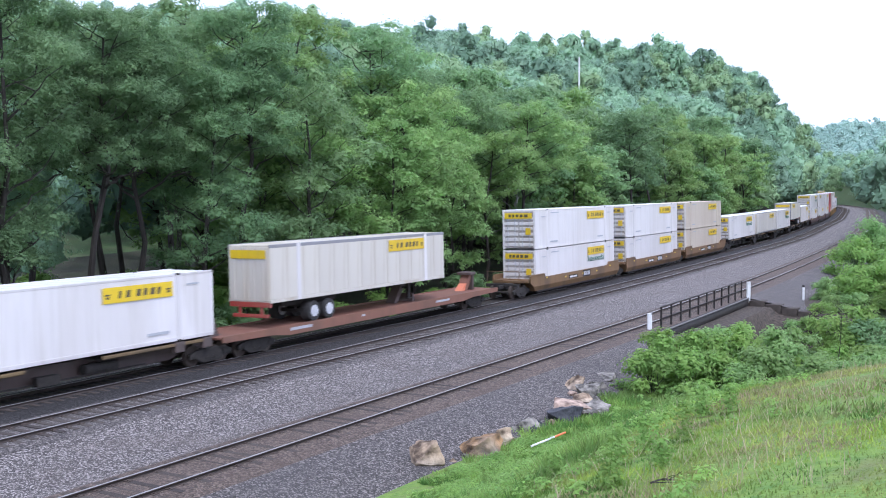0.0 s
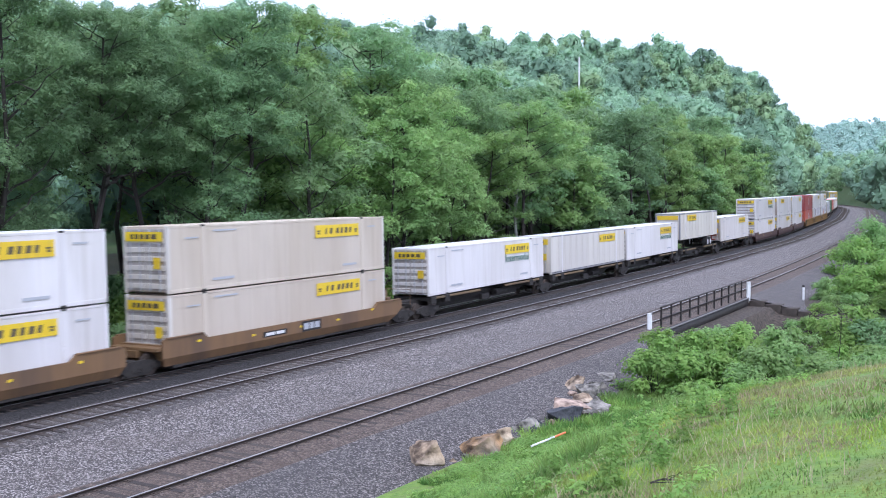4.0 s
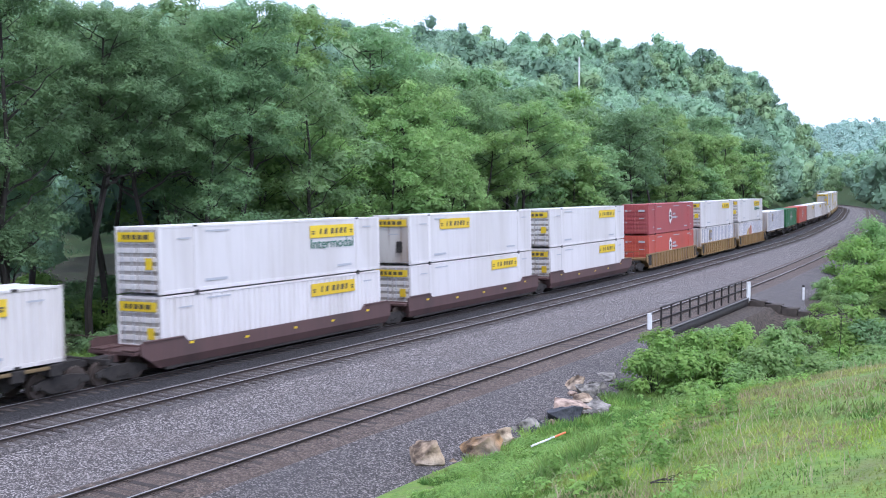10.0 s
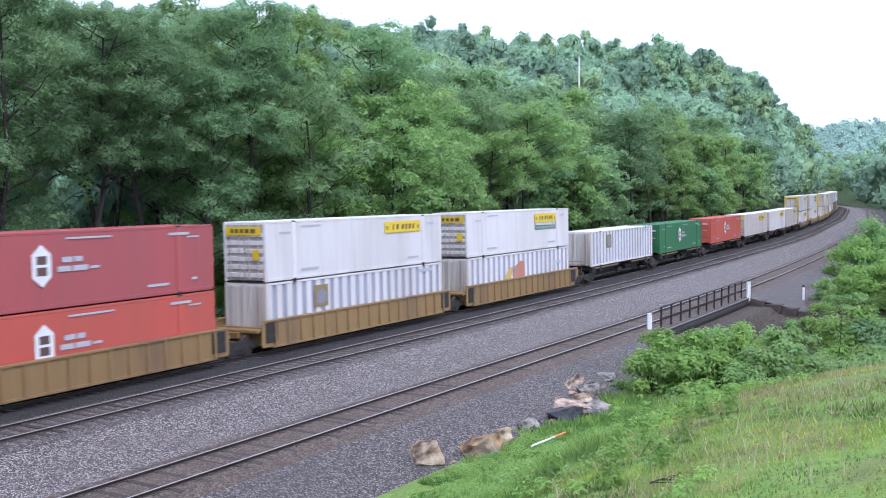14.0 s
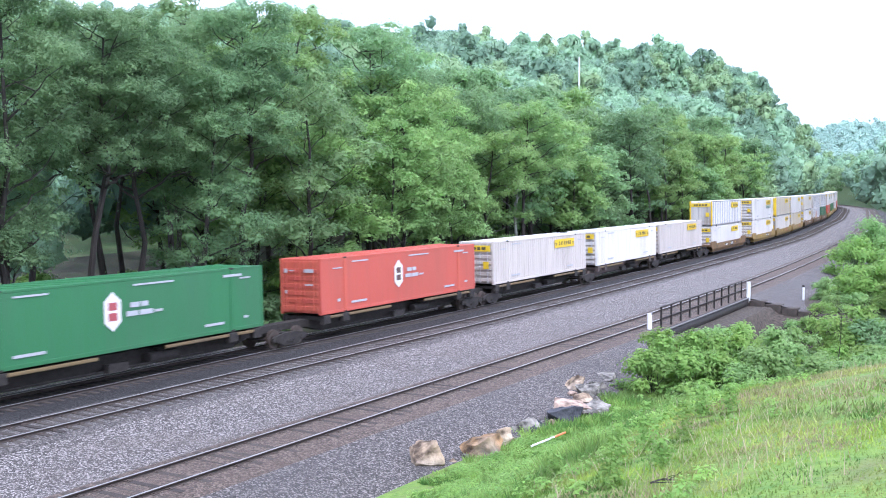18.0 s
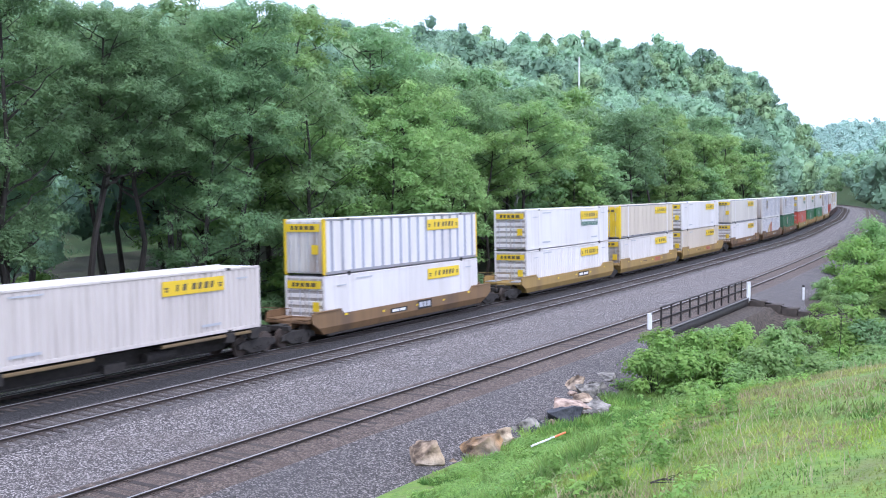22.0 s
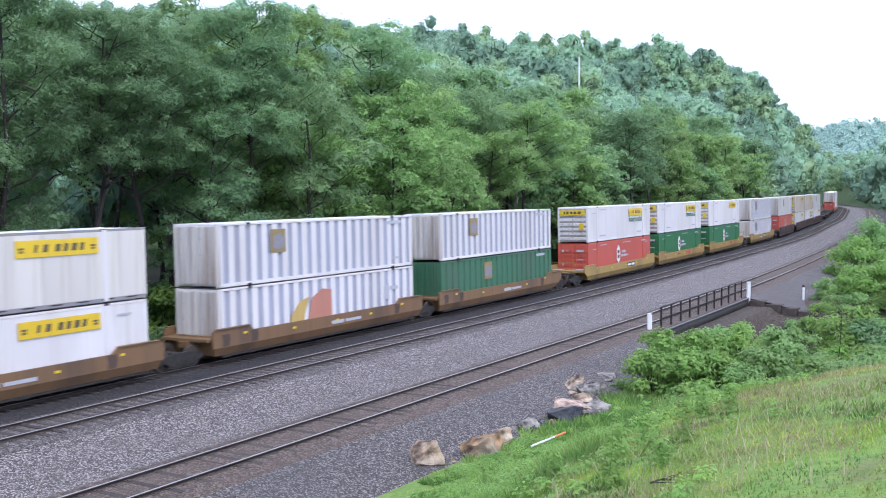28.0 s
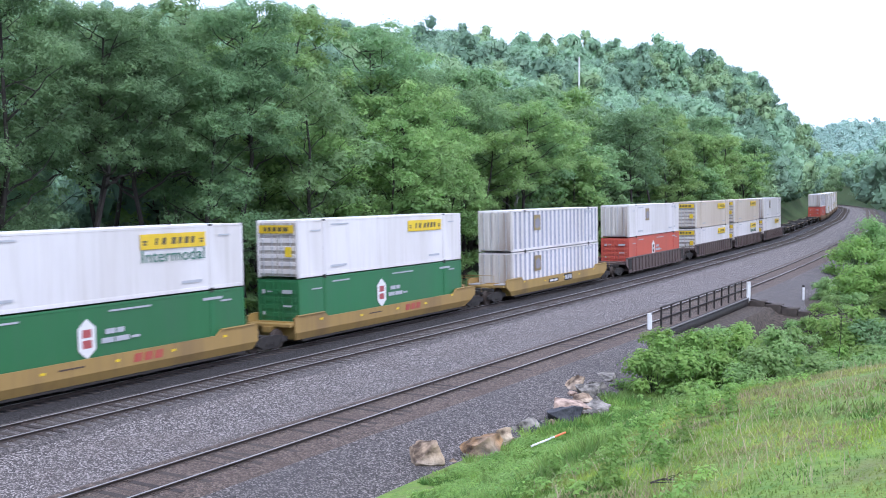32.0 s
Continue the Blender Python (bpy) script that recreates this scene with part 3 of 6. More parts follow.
    if style in ("plate", "folded"):
        for x0, x1, z0, z1 in ((-R53 + 2.6, -R53 + 4.0, 0.42, 0.53), (R53 - 3.9, R53 - 2.7, 0.42, 0.53), (-R53 + 2.7, -R53 + 4.2, 2.56, 2.63), (-R53 + 1.0, -R53 + 1.8, 2.30, 2.36), (R53 - 1.6, R53 - 0.9, 2.35, 2.42)):
            piece("lettering_bar", (round(x0, 2), z0), M_GREYMARK, c, lambda: boxes((x0, x1, -0.004, 0.0, z0, z1)), "", pose(0, -W53 / 2 - 0.022, 0))
    if sign is not None:
        g = piece("sign", 0, M_YELLOW, c, lambda: boxes((-1.86, 1.86, -0.008, 0.008, -0.31, 0.31), bevel=0.003), "yellow sign panel", pose(sign, -W53 / 2 - 0.03, 2.26))
        sign_letters(g)
        if words:
            piece("wordmark", 0, M_GREENTEXT, c, lambda: text_mesh("Intermodal", 0.72), "green word Intermodal", pose(sign, -W53 / 2 - 0.03, 1.42))
    if logo:
        z = 1.62
        piece("emblem", 0, M_MARK, c, lambda: hex_logo(bmesh.new()), "white six-sided emblem", pose(-0.9, -W53 / 2 - 0.028, z))
        piece("emblem_mark", 0, M_RED if logo == "red" else M_MAROON, c, lambda: boxes((-0.22, 0.22, -0.004, 0.004, 0.05, 0.36), (-0.22, 0.22, -0.004, 0.004, -0.36, -0.05)), "blocks inside the emblem", pose(-0.9, -W53 / 2 - 0.036, z))
        piece("marking_bars", 7, M_GREYMARK, c, lambda: boxes((0.2, 0.7, -0.004, 0.004, 0.08, 0.28), (0.78, 1.15, -0.004, 0.004, 0.08, 0.28), (0.0, 0.62, -0.004, 0.004, -0.26, -0.06), (0.7, 1.4, -0.004, 0.004, -0.26, -0.06), (1.5, 1.95, -0.004, 0.004, -0.22, -0.12)), "pale bars of lettering", pose(-0.2, -W53 / 2 - 0.026, z))
        piece("data_bars", 0, M_GREYMARK, c, lambda: boxes((0.2, 2.4, -0.004, 0.004, 2.55, 2.62), (5.4, 6.6, -0.004, 0.004, 2.48, 2.59), (6.7, 7.0, -0.004, 0.004, 0.55, 0.66), (-6.7, -6.45, -0.004, 0.004, 0.6, 0.75)), "pale bars of lettering", pose(0, -W53 / 2 - 0.026, 0))
        piece("door_marks", 0, M_GREYMARK, c, lambda: boxes((-0.004, 0.004, -0.95, -0.35, 2.18, 2.36), (-0.004, 0.004, -0.9, -0.4, 1.52, 1.60), (-0.004, 0.004, 0.72, 0.92, 2.16, 2.36), (-0.004, 0.004, 0.3, 0.6, 2.24, 2.3), (-0.004, 0.004, 0.76, 0.9, 1.1, 1.26)), "pale bars on the doors", pose(-L53 / 2 - 0.12, 0, 0))
    if patch is not None:
        g = piece("picture_panel", 0, M_OLIVE, c, lambda: boxes((-0.55, 0.55, -0.006, 0.006, -0.55, 0.55)), "olive-brown square panel", pose(patch, -W53 / 2 - 0.012, 1.95))
        piece("panel_mark", 0, M_SLATE, g, lambda: prism(bmesh.new(), [(-0.40, -0.30), (-0.1, -0.42), (0.42, -0.30), (0.45, 0.18), (0.1, 0.36), (-0.36, 0.20)], -0.004, 0.004), "slate-grey shape", pose(0, -0.01, 0))
        piece("corner_bars", 0, M_GREYMARK, c, lambda: boxes((L53 / 2 - 2.6, L53 / 2 - 1.2, -0.004, 0.004, 2.45, 2.62), (L53 / 2 - 2.2, L53 / 2 - 1.4, -0.004, 0.004, 0.5, 0.6)), "", pose(0, -W53 / 2 - 0.01, 0))
    if mural:
        piece("arc_mark", "y", M_FADE_Y, c, lambda: prism(bmesh.new(), [(-3.4, .35), (-2.2, .35), (-2.0, 1.2), (-1.6, 2.0), (-2.4, 1.8), (-3.0, 1.2)], -0.004, 0.004), "yellow curved mark", pose(0, -W53 / 2 - 0.012, 0))
        piece("block_mark", "r", M_FADE_O, c, lambda: prism(bmesh.new(), [(-1.9, .35), (-1.1, .35), (0.2, .35), (0.2, 2.2), (-0.6, 2.3), (-1.4, 1.9)], -0.004, 0.004), "orange block mark", pose(0, -W53 / 2 - 0.012, 0))
        piece("bar_mark", "g", M_GREYMARK, c, lambda: boxes((5.0, 5.5, -0.004, 0.004, 1.2, 2.0), (5.6, 6.4, -0.004, 0.004, 1.7, 1.9)), "", pose(0, -W53 / 2 - 0.012, 0))
    return c


# ---- freight train: cars ----
def bogie_frame():
    bm = bmesh.new()
    pts = [(-1.28, 0.36), (-1.28, 0.56), (-0.98, 0.66), (-0.42, 0.74), (0.42, 0.74), (0.98, 0.66), (1.28, 0.56), (1.28, 0.36), (0.95, 0.36), (0.5, 0.14), (-0.5, 0.14), (-0.95, 0.36)]
    prism(bm, pts, -0.07, 0.07)
    for x in (-0.89, 0.89):
        cyl(bm, 0.13, 0.2, pose(x, 0, 0.46, 90), 12)
    for x in (-0.22, 0, 0.22):
        cyl(bm, 0.085, 0.22, pose(x, 0, 0.34, 90), 10)
    return bm


def wheel_pair():
    bm = bmesh.new()
    for y in (-0.752, 0.752):
        cyl(bm, 0.46, 0.12, pose(0, y, 0, 90), 28)
        cyl(bm, 0.50, 0.03, pose(0, y * 0.915, 0, 90), 28)
        cyl(bm, 0.15, 0.22, pose(0, y, 0, 90), 12)
    cyl(bm, 0.08, 2.0, pose(0, 0, 0, 90), 10)
    for k in range(6):
        a = k * math.pi / 3
        for y in (-0.82, 0.82):
            cyl(bm, 0.03, 0.03, pose(math.cos(a) * 0.28, y, math.sin(a) * 0.28, 90), 6)
    return bm


WHEELS = {-0.89: [], 0.89: []}


def truck(car, x):
    t = piece("truck", 0, M_GRIME, car, lambda: boxes((-0.2, 0.2, -1.0, 1.0, 0.42, 0.72), (-1.15, -1.05, -0.75, 0.75, 0.4, 0.5), (1.05, 1.15, -0.75, 0.75, 0.4, 0.5), bevel=0.02), "grimy four-wheel truck", pose(x, 0, 0))
    for y in (-1.02, 1.02):
        piece("side_frame", 0, M_GRIME, t, bogie_frame, "", pose(0, y, 0))
    for a in (-0.89, 0.89):
        WHEELS[a].append(piece("wheelset", 0, M_WHEEL, t, wheel_pair, "steel wheels on an axle", pose(a, 0, 0.46)))
    return t


def sill_plate(ribbed, le, re, lo=True, ro=True):
    """The near side wall of a well. le, re: how far its ends reach past the box."""
    bm = bmesh.new()
    a, b = -L53 / 2 - le, L53 / 2 + re
    if ribbed:
        ta, tb = (0.9 if lo else 0.1), (0.9 if ro else 0.1)
        prism(bm, [(a, 0.98 if lo else 0.36), (a, 1.42), (a + 0.2, 1.50), (b - 0.2, 1.50), (b, 1.42), (b, 0.98 if ro else 0.36), (b - tb, 0.30), (a + ta, 0.30)], -0.03, 0.03)
        box(bm, a + 0.2, b - 0.2, -0.09, 0.09, 1.46, 1.56, 0.015)
        box(bm, a + 0.8, b - 0.8, -0.07, 0.07, 0.22, 0.34, 0.015)
    else:
        e = 2.4
        ta, tb = (0.5 if lo else 0.04), (0.5 if ro else 0.04)
        ua, ub = (1.1 if lo else 0.22), (1.1 if ro else 0.22)
        prism(bm, [(a, 1.0 if lo else 0.7), (a, 1.44), (a + 0.25, 1.50), (a + e, 1.50), (a + e + 0.3, 1.27), (b - e - 0.3, 1.27), (b - e, 1.50), (b - 0.25, 1.50), (b, 1.44), (b, 1.0 if ro else 0.7), (b - tb, 0.70), (a + ta, 0.70)], -0.05, 0.05)
        f = [[bm.verts.new((x, y, z)) for x, y, z in ((a + ta, yy, 0.70), (b - tb, yy, 0.70), (b - ub, yy + 0.16, 0.34), (a + ua, yy + 0.16, 0.34))] for yy in (-0.05, 0.03)]
        for q in f:
            bm.faces.new(q)
        for i in range(4):
            bm.faces.new((f[0][i], f[1][i], f[1][(i + 1) % 4], f[0][(i + 1) % 4]))
        box(bm, a + 0.2, a + e, -0.10, 0.06, 1.49, 1.54, 0.01)
        box(bm, b - e, b - 0.2, -0.10, 0.06, 1.49, 1.54, 0.01)
    bmesh.ops.recalc_face_normals(bm, faces=bm.faces)
    return bm


def well_car(label, mat, ribbed, ge, ga, last, first, marks="bars", group="well cars of the train"):
    """One well of an articulated set. ge, ga: gaps to the boxes ahead (minus x) and behind."""
    c = thing("well_car", label, "freight car", group)
    le, re = 0.62, 0.62
    if first:
        le = 1.35
    if last:
        re = 1.35
    for y, rz in ((-W53 / 2 - 0.16, 0), (W53 / 2 + 0.16, 180)):
        sl = piece("side_sill", (ribbed, round(le, 2), round(re, 2), rz), mat, c, lambda: sill_plate(ribbed, le, re, first, last) if not rz else sill_plate(ribbed, re, le, last, first), "", pose(0, y, 0, 0, 0, rz))
        if ribbed:
            for i in range(17):
                piece("rib", 0, mat, sl, lambda: prism(bmesh.new(), [(-0.13, 0.32), (-0.03, 0.32), (-0.03, 1.48), (-0.10, 1.48)], -0.05, 0.05, "x"), "", pose(-L53 / 2 + 0.3 + i * (L53 - 0.6) / 16, 0, 0))
            for x in (-R53 - le / 2 + 0.35, R53 + re / 2 - 0.35):
                piece("end_panel", 0, M_GRIME, sl, lambda: boxes((-0.42, 0.42, -0.08, -0.02, 0.5, 1.42), bevel=0.01), "blackened end panel", pose(x if not rz else -x, 0, 0))
        elif not rz:
            for i, x in enumerate((-6.6, -3.1, 0.4, 3.4, 6.5)):
                piece("reflector", 0, M_YELLOW, sl, lambda: boxes((-0.12, 0.12, -0.004, 0.004, -0.05, 0.05)), "yellow reflector bar", pose(x, -0.056, 1.0 if abs(x) < 6 else 1.2))
            if marks == "plate":
                q = piece("marking_plate", 0, M_GRIME, sl, lambda: boxes((-1.05, 1.05, -0.004, 0.004, -0.17, 0.17)), "dark plate with pale bars", pose(1.9, -0.056, 0.97))
                piece("marking_bars", 0, M_MARK, q, lambda: boxes((-0.92, -0.1, -0.004, 0.004, -0.09, 0.09), (0.05, 0.92, -0.004, 0.004, -0.09, 0.09)), "", pose(0, -0.008, 0))
            elif marks == "red":
                for k in range(3):
                    piece("red_bar", k, M_REDSTEEL, sl, lambda: prism(bmesh.new(), [(0, -0.17), (0.42, -0.17), (0.50, 0.17), (0.08, 0.17)], -0.004, 0.004), "dull red block of lettering", pose(1.2 + 0.56 * k, -0.056, 0.98))
                piece("data_lines", 0, M_SMEAR, sl, lambda: boxes((-0.8, 0.4, -0.003, 0.003, 0, 0.06)), "dark line of small lettering", pose(-1.6, -0.055, 0.98))
            elif marks == "smears":
                for x in (-R53 + 2.1, -R53 + 0.2, R53 - 2.1):
                    piece("grime_patch", 0, M_SMEAR, sl, lambda: prism(bmesh.new(), [(-0.22, 0.72), (0.20, 0.74), (0.26, 1.05), (0.22, 1.26), (-0.26, 1.26), (-0.20, 1.0)], -0.002, 0.002), "dark grime patch under the box's foot", pose(x, -0.054, 0))
                piece("marking_plate", 2, M_GREYMARK, sl, lambda: boxes((-0.7, 0.35, -0.003, 0.003, -0.09, 0.09), (0.5, 1.9, -0.003, 0.003, -0.07, 0.07)), "pale bars of lettering", pose(0.6, -0.056, 0.9))
            elif marks == "letters":
                q = piece("letter_plate", 0, M_GRIME, sl, lambda: boxes((-0.78, 0.78, -0.004, 0.004, -0.24, 0.26)), "dark plate with pale blocks", pose(1.2, -0.056, 0.96))
                piece("letter_bars", 0, M_GREYMARK, q, lambda: boxes((-0.62, -0.22, -0.004, 0.004, -0.14, 0.16), (-0.14, 0.16, -0.004, 0.004, -0.14, 0.16), (0.24, 0.62, -0.004, 0.004, -0.14, 0.16)), "pale blocks of lettering", pose(0, -0.008, 0))
                piece("marking_plate", 1, M_GRIME, sl, lambda: boxes((-0.75, 1.0, -0.004, 0.004, -0.13, 0.13)), "dark plate with pale bars", pose(-1.7, -0.054, 0.92))
                piece("marking_bars", 1, M_MARK, sl, lambda: boxes((-0.55, 0.1, -0.004, 0.004, -0.07, 0.07), (0.2, 0.8, -0.004, 0.004, -0.07, 0.07)), "", pose(-1.7, -0.062, 0.92))
    piece("well_floor", 0, M_GRIME, c, lambda: boxes(*[(x - 0.25, x + 0.25, -1.38, 1.38, 0.22, 0.34) for x in (-7.7, -6.0, -2, 2, 6.0, 7.7)], (-8.0, 8.0, -1.36, -1.2, 0.24, 0.33), (-8.0, 8.0, 1.2, 1.36, 0.24, 0.33)))
    for sgn, ext, outer in ((-1, le, first), (1, re, last)):
        x = sgn * (L53 / 2 + 0.12)
        piece("end_platform", (sgn, round(ext, 2)), mat, c, lambda: boxes((min(x, x + sgn * (ext + 0.1)), max(x, x + sgn * (ext + 0.1)), -1.36, 1.36, 1.0, 1.14), (min(x, x + sgn * 0.16), max(x, x + sgn * 0.16), -1.38, 1.38, 0.34, 1.2), (min(x, x + sgn * (ext + 0.2)), max(x, x + sgn * (ext + 0.2)), -0.3, 0.3, 0.72, 1.02), bevel=0.015))
        if outer:
            xe = sgn * (L53 / 2 + 2.0)
            piece("end_grating", sgn, M_GALV if mat is M_TAN else mat, c, lambda: boxes((min(0, sgn * 1.2) , max(0, sgn * 1.2), -1.3, -0.55, 1.15, 1.19), (min(0, sgn * 1.2), max(0, sgn * 1.2), 0.55, 1.3, 1.15, 1.19), bevel=0.008), "walkway grating", pose(sgn * (L53 / 2 + 0.35), 0, 0.02))
            piece("draft_sill", sgn, M_GRIME, c, lambda: boxes((min(0, sgn * 2.6), max(0, sgn * 2.6), -0.28, 0.28, 0.66, 1.0), (min(sgn * 2.5, sgn * 2.7), max(sgn * 2.5, sgn * 2.7), -1.25, 1.25, 0.82, 1.05), (min(sgn * 2.6, sgn * 3.3), max(sgn * 2.6, sgn * 3.3), -0.12, 0.12, 0.72, 0.95), bevel=0.02), "draft sill and coupler", pose(sgn * (L53 / 2 + 0.2), 0, 0))
            hr = bmesh.new()
            for y in (-1.22, 1.22):
                cyl(hr, 0.018, 0.9, pose(sgn * 2.6, y, 1.45), 6)
            cyl(hr, 0.018, 2.44, pose(sgn * 2.6, 0, 1.9, 90), 6)
            piece("handrail", sgn, mat, c, lambda: hr, "thin end handrail", pose(sgn * (L53 / 2 + 0.1), 0, 0))
            if sgn > 0:
                piece("brake_gear", 0, mat, c, lambda: cyl(boxes((-0.1, 0.25, -0.55, 0.55, 0, 0.45), bevel=0.05), 0.25, 0.7, pose(0.1, 0.1, 0.62, 90, 0, 0), 14), "brake cylinder and housing", pose(L53 / 2 + 1.0, -0.3, 1.15))
    if first:
        truck(c, -L53 / 2 - 1.95)
    if last:
        truck(c, L53 / 2 + 1.95)
    else:
        truck(c, L53 / 2 + ga / 2)
    return c


def spine_car(label, mat, ge, ga, first, last, tray=M_TRAY):
    """A spine with cross arms that carry one box or trailer."""
    c = thing("spine_car", label, "freight car", "spine cars of the train")
    a, b = -L53 / 2 - (1.6 if first else ge / 2), L53 / 2 + (1.6 if last else ga / 2)
    piece("spine", (round(a, 2), round(b, 2)), mat, c, lambda: prism(bmesh.new(), [(a, 0.78), (a, 1.08), (b, 1.08), (b, 0.78), (b - 2.2, 0.72), (b - 3.4, 0.38), (a + 3.4, 0.38), (a + 2.2, 0.72)], -0.32, 0.32), "deep dark spine beam")
    for x in (-L53 / 2 + 0.45, -L53 / 2 + 2.1, L53 / 2 - 2.1, L53 / 2 - 0.45):
        piece("cross_arm", 0, mat, c, lambda: boxes((-0.22, 0.22, -1.3, 1.3, 1.0, 1.2), (-0.28, 0.28, -1.34, -1.05, 0.82, 1.255), (-0.28, 0.28, 1.05, 1.34, 0.82, 1.255), bevel=0.02), "", pose(x, 0, 0))
    for x0, x1 in ((-L53 / 2 + 0.3, -L53 / 2 + 6.4), (L53 / 2 - 6.2, L53 / 2 - 0.3)):
        for y in (-1.26, 1.26):
            piece("side_channel", x0 > 0, tray, c, lambda: boxes((x0, x1, -0.06, 0.06, 1.1, 1.2), (x0, x1, -0.02, 0.06, 1.08, 1.22), bevel=0.008), "weathered tan side channel", pose(0, y, 0))
        piece("deck_pan", x0 > 0, M_GRIME, c, lambda: boxes((x0, x1, -1.2, 1.2, 1.06, 1.1)))
    piece("air_tank", 0, M_GRIME, c, lambda: cyl(bmesh.new(), 0.22, 1.6, pose(0, 0, 0, 0, 90), 14), "", pose(2.2, -0.7, 0.72))
    piece("brake_rod", 0, M_GRIME, c, lambda: boxes((-5, 5, -0.05, 0.0, 0.5, 0.56), (-0.4, 0.6, -0.25, 0.05, 0.45, 0.8)), "", pose(-0.5, -0.75, 0))
    if first:
        truck(c, -L53 / 2 + 0.2)
    truck(c, L53 / 2 + (0.0 if last else ga / 2))
    for sgn, outer in ((-1, first), (1, last)):
        if outer:
            piece("coupler", sgn, M_GRIME, c, lambda: boxes((0, sgn * 1.0, -0.14, 0.14, 0.72, 0.96), (sgn * 0.7, sgn * 1.05, -0.2, 0.2, 0.66, 1.0), bevel=0.02), "", pose((a if sgn < 0 else b), 0, 0))
    return c


def flat_car(label, ln):
    c = thing("flat_car", label, "freight car", "flat cars of the train")
    piece("deck", ln, M_RUST, c, lambda: boxes((-ln / 2, ln / 2, -1.30, 1.30, 0.98, 1.08), (-ln / 2 + 0.4, ln / 2 - 0.4, -0.3, 0.3, 0.6, 1.0), bevel=0.01), "rust-red steel deck")
    for y in (-1.32, 1.32):
        piece("side_sill", ln, M_RUST, c, lambda: prism(bmesh.new(), [(-ln / 2, 0.86), (-ln / 2, 1.13), (ln / 2, 1.13), (ln / 2, 0.86), (ln / 2 - 3.4, 0.80), (ln / 2 - 4.6, 0.66), (-ln / 2 + 4.6, 0.66), (-ln / 2 + 3.4, 0.80)], -0.05, 0.05), "", pose(0, y, 0))
        piece("marking", ln, M_GREYMARK, c, lambda: boxes((-8.5, -6.8, -0.004, 0.004, 0.86, 1.0), (-2.5, -2.2, -0.004, 0.004, 0.9, 1.0), (5.2, 6.8, -0.004, 0.004, 0.88, 1.0)), "grey bars of lettering", pose(0, y + (-0.056 if y < 0 else 0.056), 0))
    for x in (-ln / 2 + 2.6, ln / 2 - 2.6):
        truck(c, x)
    for sgn in (-1, 1):
        piece("coupler", ("f", sgn), M_GRIME, c, lambda: boxes((0, sgn * 0.9, -0.14, 0.14, 0.72, 0.96), bevel=0.02), "", pose(sgn * ln / 2, 0, 0))
    h = piece("trailer_hitch", 0, M_RUST, c, lambda: prism(bmesh.new(), [(-0.5, 0.0), (-0.2, 0.0), (0.35, 0.85), (0.35, 1.05), (0.1, 1.05)], -0.3, 0.3), "rust-red folding trailer hitch", pose(ln / 2 - 2.0, 0, 1.09))
    piece("hitch_foot", 0, M_HITCH, h, lambda: prism(bmesh.new(), [(-0.95, 0.0), (-0.35, 0.0), (-0.1, 0.42), (-0.3, 0.45)], -0.26, 0.26), "orange hitch brace")
    piece("hitch_head", 0, M_DARKCAR, h, lambda: boxes((-0.15, 0.6, -0.5, 0.5, 0.98, 1.16), (0.3, 0.5, -0.4, 0.4, 0.0, 1.0), bevel=0.02))
    h2 = piece("trailer_hitch", 0, M_DARKCAR, c, lambda: prism(bmesh.new(), [(-0.9, 0.0), (-0.55, 0.0), (0.25, 0.95), (0.25, 1.15), (-0.05, 1.15)], -0.3, 0.3), "dark folding trailer hitch", pose(3.2, 0, 1.09))
    for x in (-ln / 2 + 0.3, -2.0):
        piece("bridge_plate", 0, M_DARKCAR, c, lambda: prism(bmesh.new(), [(-0.3, 0), (0.3, 0), (0.0, 1.0), (-0.12, 1.0)], -0.55, 0.55), "", pose(x, 0, 1.08) if x < -5 else pose(4.0, 0, 0.55))
    return c


